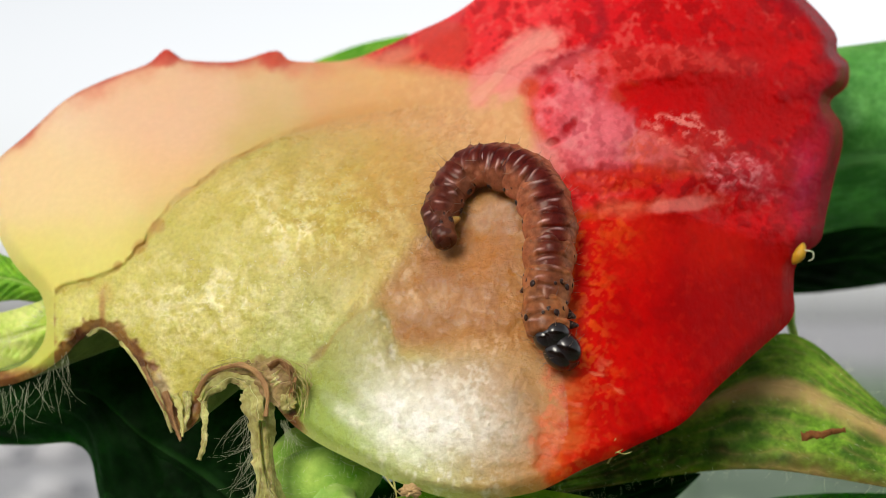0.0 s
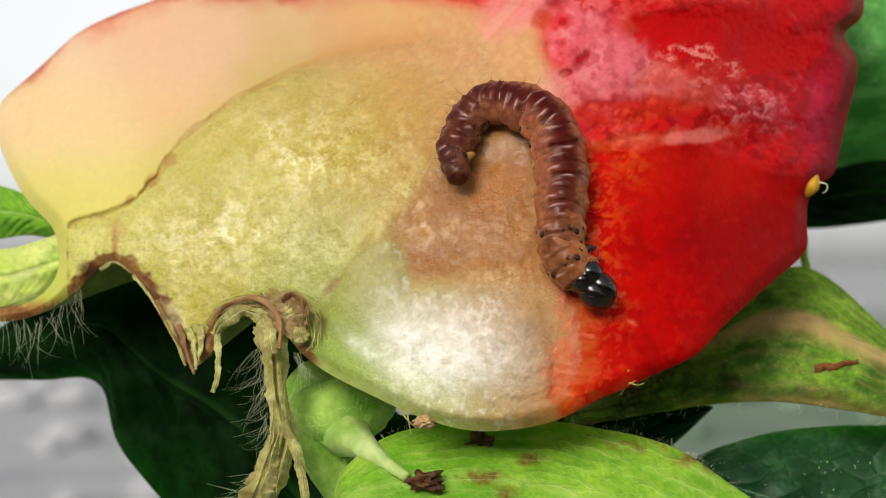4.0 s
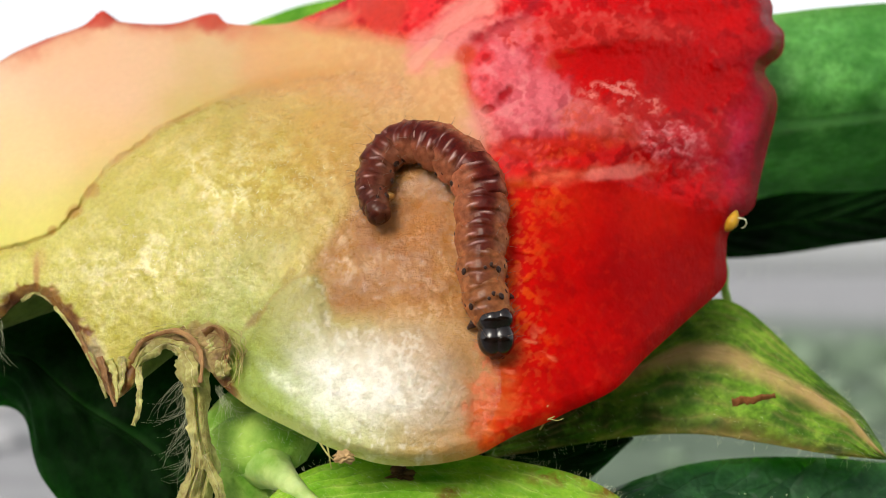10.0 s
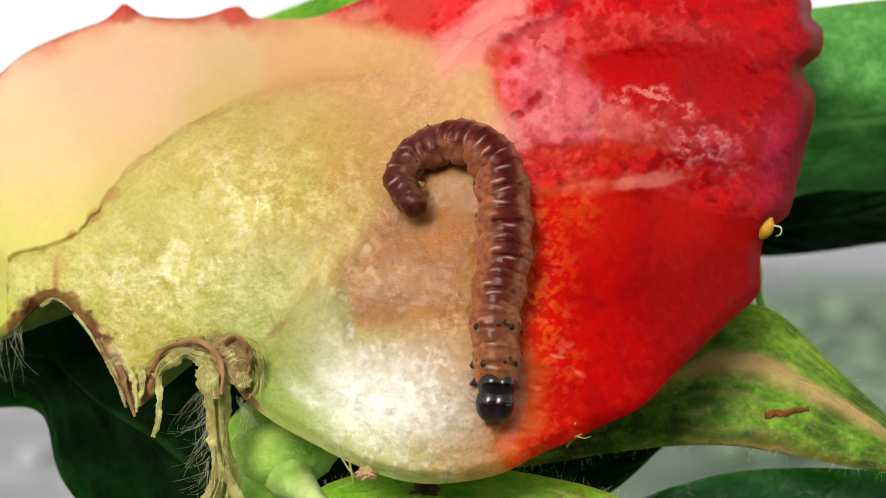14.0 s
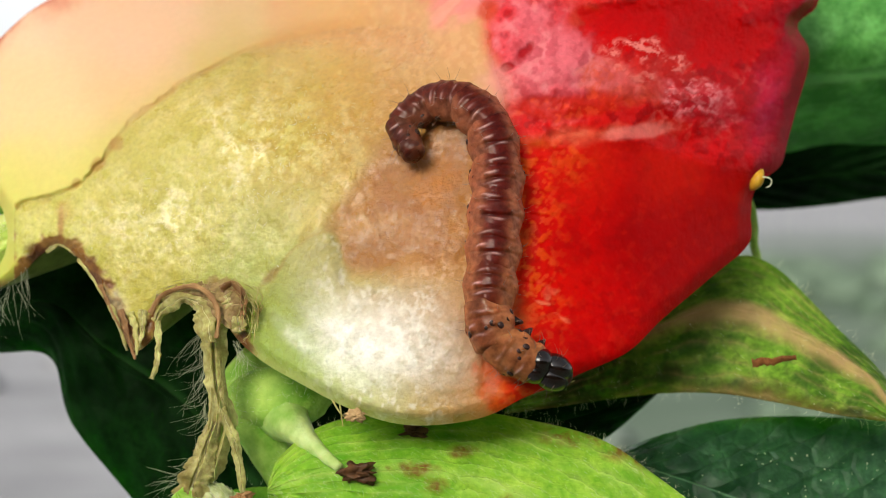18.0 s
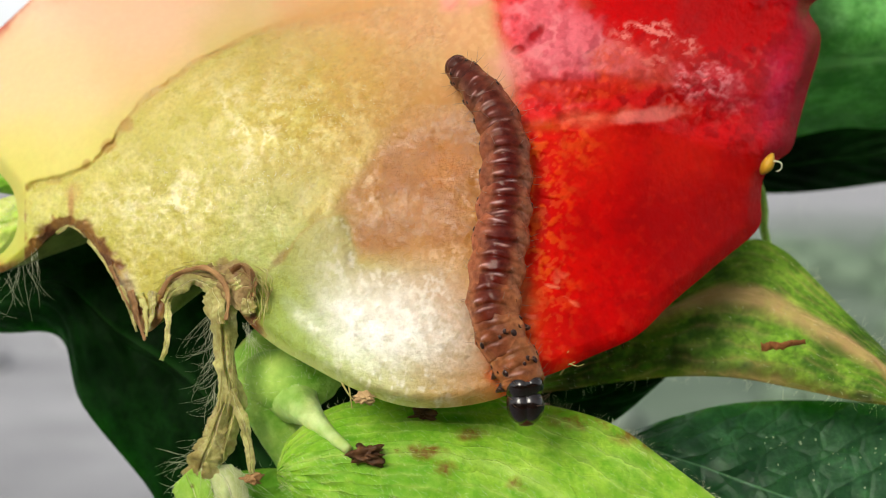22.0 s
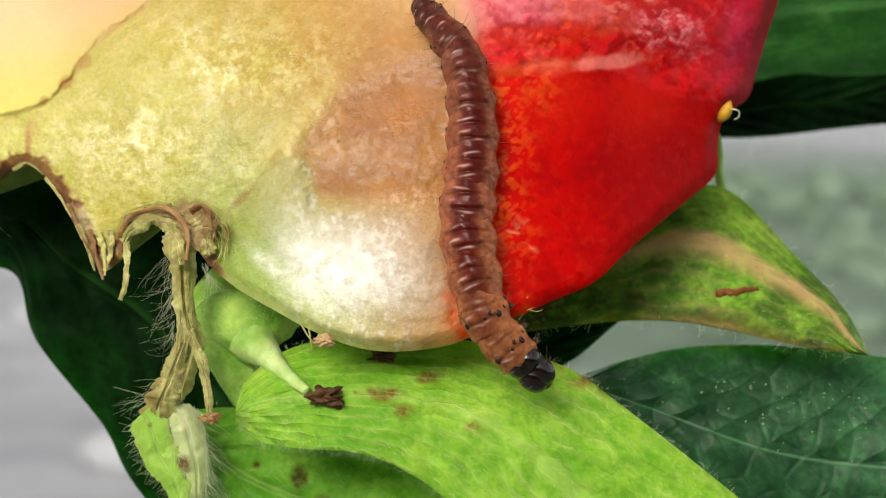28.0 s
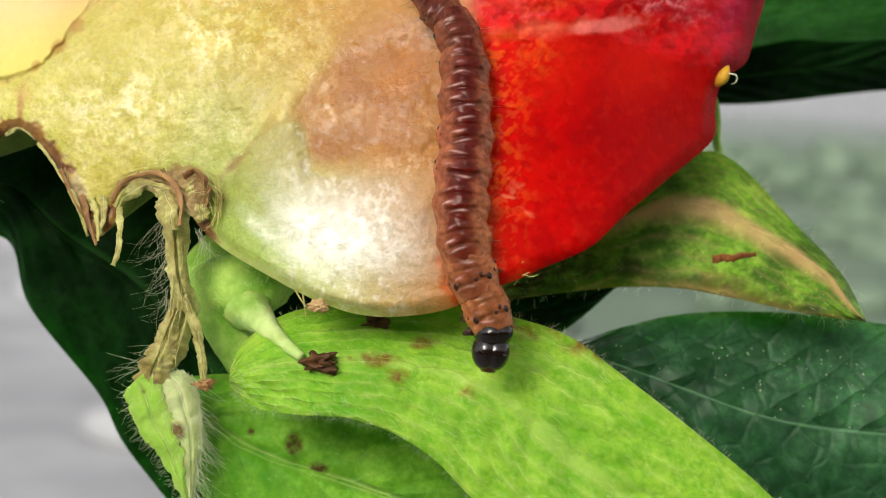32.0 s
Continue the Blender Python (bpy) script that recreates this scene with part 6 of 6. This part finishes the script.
def motions():
    poses = [
        (0.0, stance((-1.1, 1.6), (-1.7, 2.3), (-1.3, 3.6), (-0.4, 4.7), (1.0, 4.9), (2.5, 4.1), (3.2, 2.5), (3.2, 0.7), (3.1, -1.0), (3.0, -2.1), (3.5, -3.3), (4.3, -4.4))),
        (1.0, stance((-0.7, 1.5), (-1.4, 2.0), (-1.2, 3.2), (-0.3, 4.3), (1.0, 4.3), (2.4, 3.5), (3.1, 1.8), (3.0, 0.1), (2.9, -1.5), (3.1, -2.8), (4.1, -3.4), (5.6, -3.7))),
        (2.0, stance((-0.7, 1.5), (-1.2, 1.9), (-0.9, 3.1), (0.0, 4.4), (1.4, 4.4), (2.5, 3.4), (3.0, 1.6), (3.0, -0.5), (3.0, -2.0), (3.5, -3.0), (4.6, -3.4), (5.8, -3.7))),
        (3.0, stance((-0.7, 1.5), (-1.4, 2.1), (-1.2, 3.2), (-0.3, 4.4), (1.0, 4.4), (2.4, 3.6), (3.1, 1.9), (3.1, 0.1), (3.0, -1.5), (3.4, -2.8), (4.4, -3.6), (5.5, -4.4))),
        (4.0, stance((-1.0, 1.5), (-1.6, 2.0), (-1.2, 3.4), (-0.3, 4.5), (1.0, 4.6), (2.4, 3.9), (3.1, 2.4), (3.2, 0.8), (3.1, -1.0), (3.3, -2.5), (4.3, -3.5), (5.3, -4.8))),
        (7.0, stance((-1.2, 1.4), (-1.8, 2.0), (-1.4, 3.4), (-0.4, 4.6), (1.2, 4.6), (2.5, 3.6), (3.1, 2.0), (3.1, -0.1), (2.9, -1.7), (3.3, -2.8), (4.2, -3.6), (5.2, -4.6))),
        (8.0, stance((-1.2, 1.4), (-1.9, 1.8), (-1.7, 3.3), (-0.7, 4.5), (0.9, 4.6), (2.2, 3.7), (2.8, 2.1), (2.9, 0.3), (2.8, -1.3), (3.1, -2.5), (4.3, -2.9), (6.2, -3.2))),
        (9.0, stance((-1.0, 1.5), (-1.6, 2.0), (-1.4, 3.4), (-0.5, 4.7), (0.9, 4.6), (2.2, 3.9), (2.9, 2.5), (2.9, 0.8), (2.7, -1.0), (3.0, -2.4), (4.1, -3.2), (5.8, -4.2))),
        (10.0, stance((-1.2, 1.2), (-1.7, 1.7), (-1.7, 2.9), (-1.0, 4.1), (0.3, 4.5), (1.8, 3.9), (3.0, 2.5), (3.1, 0.7), (3.1, -1.1), (3.2, -2.4), (3.6, -3.5), (3.8, -5.5))),
        (10.6, stance((-1.4, 1.0), (-2.0, 1.9), (-1.6, 3.1), (-0.6, 4.0), (0.7, 3.9), (2.0, 3.2), (2.7, 1.8), (2.9, 0.0), (2.7, -1.8), (2.7, -3.3), (2.8, -4.6), (2.7, -6.6))),
        (11.0, stance((-1.5, 1.2), (-2.0, 2.1), (-1.3, 3.4), (0.0, 4.2), (1.3, 3.9), (2.5, 2.9), (3.0, 1.1), (3.1, -1.0), (3.0, -2.8), (2.9, -4.0), (2.9, -5.1), (2.6, -6.5))),
        (12.0, stance((-1.1, 2.0), (-1.9, 2.6), (-1.7, 3.9), (-0.4, 4.9), (1.2, 4.6), (2.4, 3.2), (2.8, 1.4), (2.8, -0.7), (2.8, -2.5), (2.8, -3.8), (2.8, -4.8), (2.3, -6.7))),
        (13.0, stance((-0.9, 2.1), (-1.6, 3.0), (-1.2, 4.1), (-0.1, 4.8), (1.3, 4.8), (2.6, 3.9), (3.0, 2.1), (2.8, 0.0), (2.8, -2.0), (2.8, -3.4), (2.8, -4.6), (2.5, -6.7))),
        (14.0, stance((-0.8, 2.0), (-1.6, 2.9), (-1.2, 4.0), (0.1, 4.7), (1.5, 4.7), (2.6, 3.7), (2.9, 1.9), (2.9, -0.1), (2.6, -2.1), (2.5, -3.6), (2.6, -5.2), (2.4, -7.7))),
        (15.0, stance((-0.7, 1.9), (-1.6, 2.9), (-1.1, 4.1), (0.3, 4.5), (1.7, 4.3), (2.8, 3.2), (3.0, 1.3), (3.0, -0.7), (3.0, -2.7), (2.9, -4.5), (2.7, -6.0), (2.5, -8.3))),
        (18.0, stance((-0.5, 2.1), (-1.2, 3.2), (-0.2, 4.2), (1.3, 4.4), (2.6, 3.4), (3.1, 1.6), (3.1, -0.7), (3.0, -2.7), (2.9, -4.8), (3.2, -6.3), (4.5, -7.2), (6.7, -8.2))),
        (19.0, stance((-0.7, 2.2), (-1.5, 3.2), (-0.7, 4.5), (0.7, 4.7), (2.1, 4.0), (2.9, 2.6), (3.1, 0.5), (3.1, -1.5), (3.0, -3.6), (3.1, -5.4), (3.9, -6.9), (5.0, -9.6))),
        (20.0, stance((-0.3, 4.9), (0.4, 4.6), (1.7, 3.9), (2.9, 2.7), (3.2, 0.8), (3.1, -1.0), (2.9, -2.8), (3.0, -4.6), (3.1, -6.1), (3.8, -7.7), (4.3, -8.7), (4.6, -10.7))),
        (21.0, stance((0.6, 5.1), (1.3, 4.6), (2.5, 3.9), (3.2, 2.3), (3.4, 0.6), (3.4, -1.2), (3.3, -3.0), (3.3, -4.8), (3.5, -6.4), (3.7, -7.7), (4.1, -8.7), (4.3, -11.0))),
        (22.0, stance((0.6, 5.3), (1.5, 4.5), (2.5, 3.2), (3.0, 1.7), (3.1, -0.1), (3.0, -1.9), (2.8, -3.7), (2.7, -5.6), (3.1, -7.1), (3.7, -8.1), (4.1, -9.2), (4.3, -11.1))),
        (23.0, stance((0.9, 5.5), (1.6, 4.5), (2.7, 3.3), (3.3, 1.5), (3.4, -0.3), (3.3, -2.4), (3.3, -4.2), (3.3, -6.0), (3.7, -7.4), (4.3, -8.5), (4.4, -9.6), (4.4, -11.1))),
        (24.7, stance((1.4, 5.9), (2.1, 4.8), (3.2, 3.7), (3.7, 2.0), (3.9, 0.1), (3.8, -1.9), (3.8, -3.7), (3.9, -5.5), (4.1, -7.1), (4.2, -8.2), (4.0, -9.4), (3.8, -11.4))),
        (25.0, stance((1.0, 5.6), (1.7, 4.5), (2.6, 3.4), (3.2, 1.9), (3.3, -0.1), (3.2, -2.1), (3.1, -3.9), (3.4, -5.7), (3.6, -7.3), (3.8, -8.5), (3.8, -9.8), (3.7, -12.3))),
        (28.0, stance((0.8, 5.5), (1.6, 4.5), (2.6, 3.4), (3.1, 1.7), (3.3, -0.1), (3.3, -2.1), (3.2, -3.9), (3.4, -5.7), (3.9, -7.6), (4.4, -8.9), (5.6, -10.2), (7.3, -11.8))),
        (29.0, stance((0.8, 5.4), (1.5, 4.5), (2.6, 3.2), (3.2, 1.7), (3.2, -0.3), (3.1, -2.4), (3.1, -4.5), (3.2, -6.0), (3.7, -7.8), (4.5, -9.1), (5.0, -10.2), (5.4, -12.0))),
        (30.0, stance((0.6, 5.4), (1.5, 4.2), (2.7, 3.2), (3.3, 1.7), (3.5, -0.2), (3.5, -2.3), (3.3, -4.3), (3.4, -6.2), (3.8, -8.0), (4.4, -9.5), (4.8, -10.6), (4.4, -12.5))),
        (31.0, stance((0.7, 5.3), (1.6, 4.1), (2.5, 3.1), (3.1, 1.9), (3.2, 0.1), (3.2, -2.0), (3.1, -4.1), (3.1, -5.9), (3.6, -7.4), (4.3, -8.7), (5.0, -10.3), (5.4, -12.3))),
        (32.0, stance((0.6, 5.2), (1.7, 3.9), (2.6, 2.9), (3.1, 1.4), (3.2, -0.2), (3.3, -2.2), (3.2, -4.3), (3.3, -6.1), (3.7, -7.9), (4.3, -9.4), (4.8, -10.6), (4.7, -12.8))),
    ]
    rows = [[(t, m[i]) for t, m in poses] for i in range(RINGS + 2)]
    for piece, row in zip([*GRUB_RINGS, GRUB_NECK, GRUB_HEAD], rows):
        walk(piece, row)


motions()
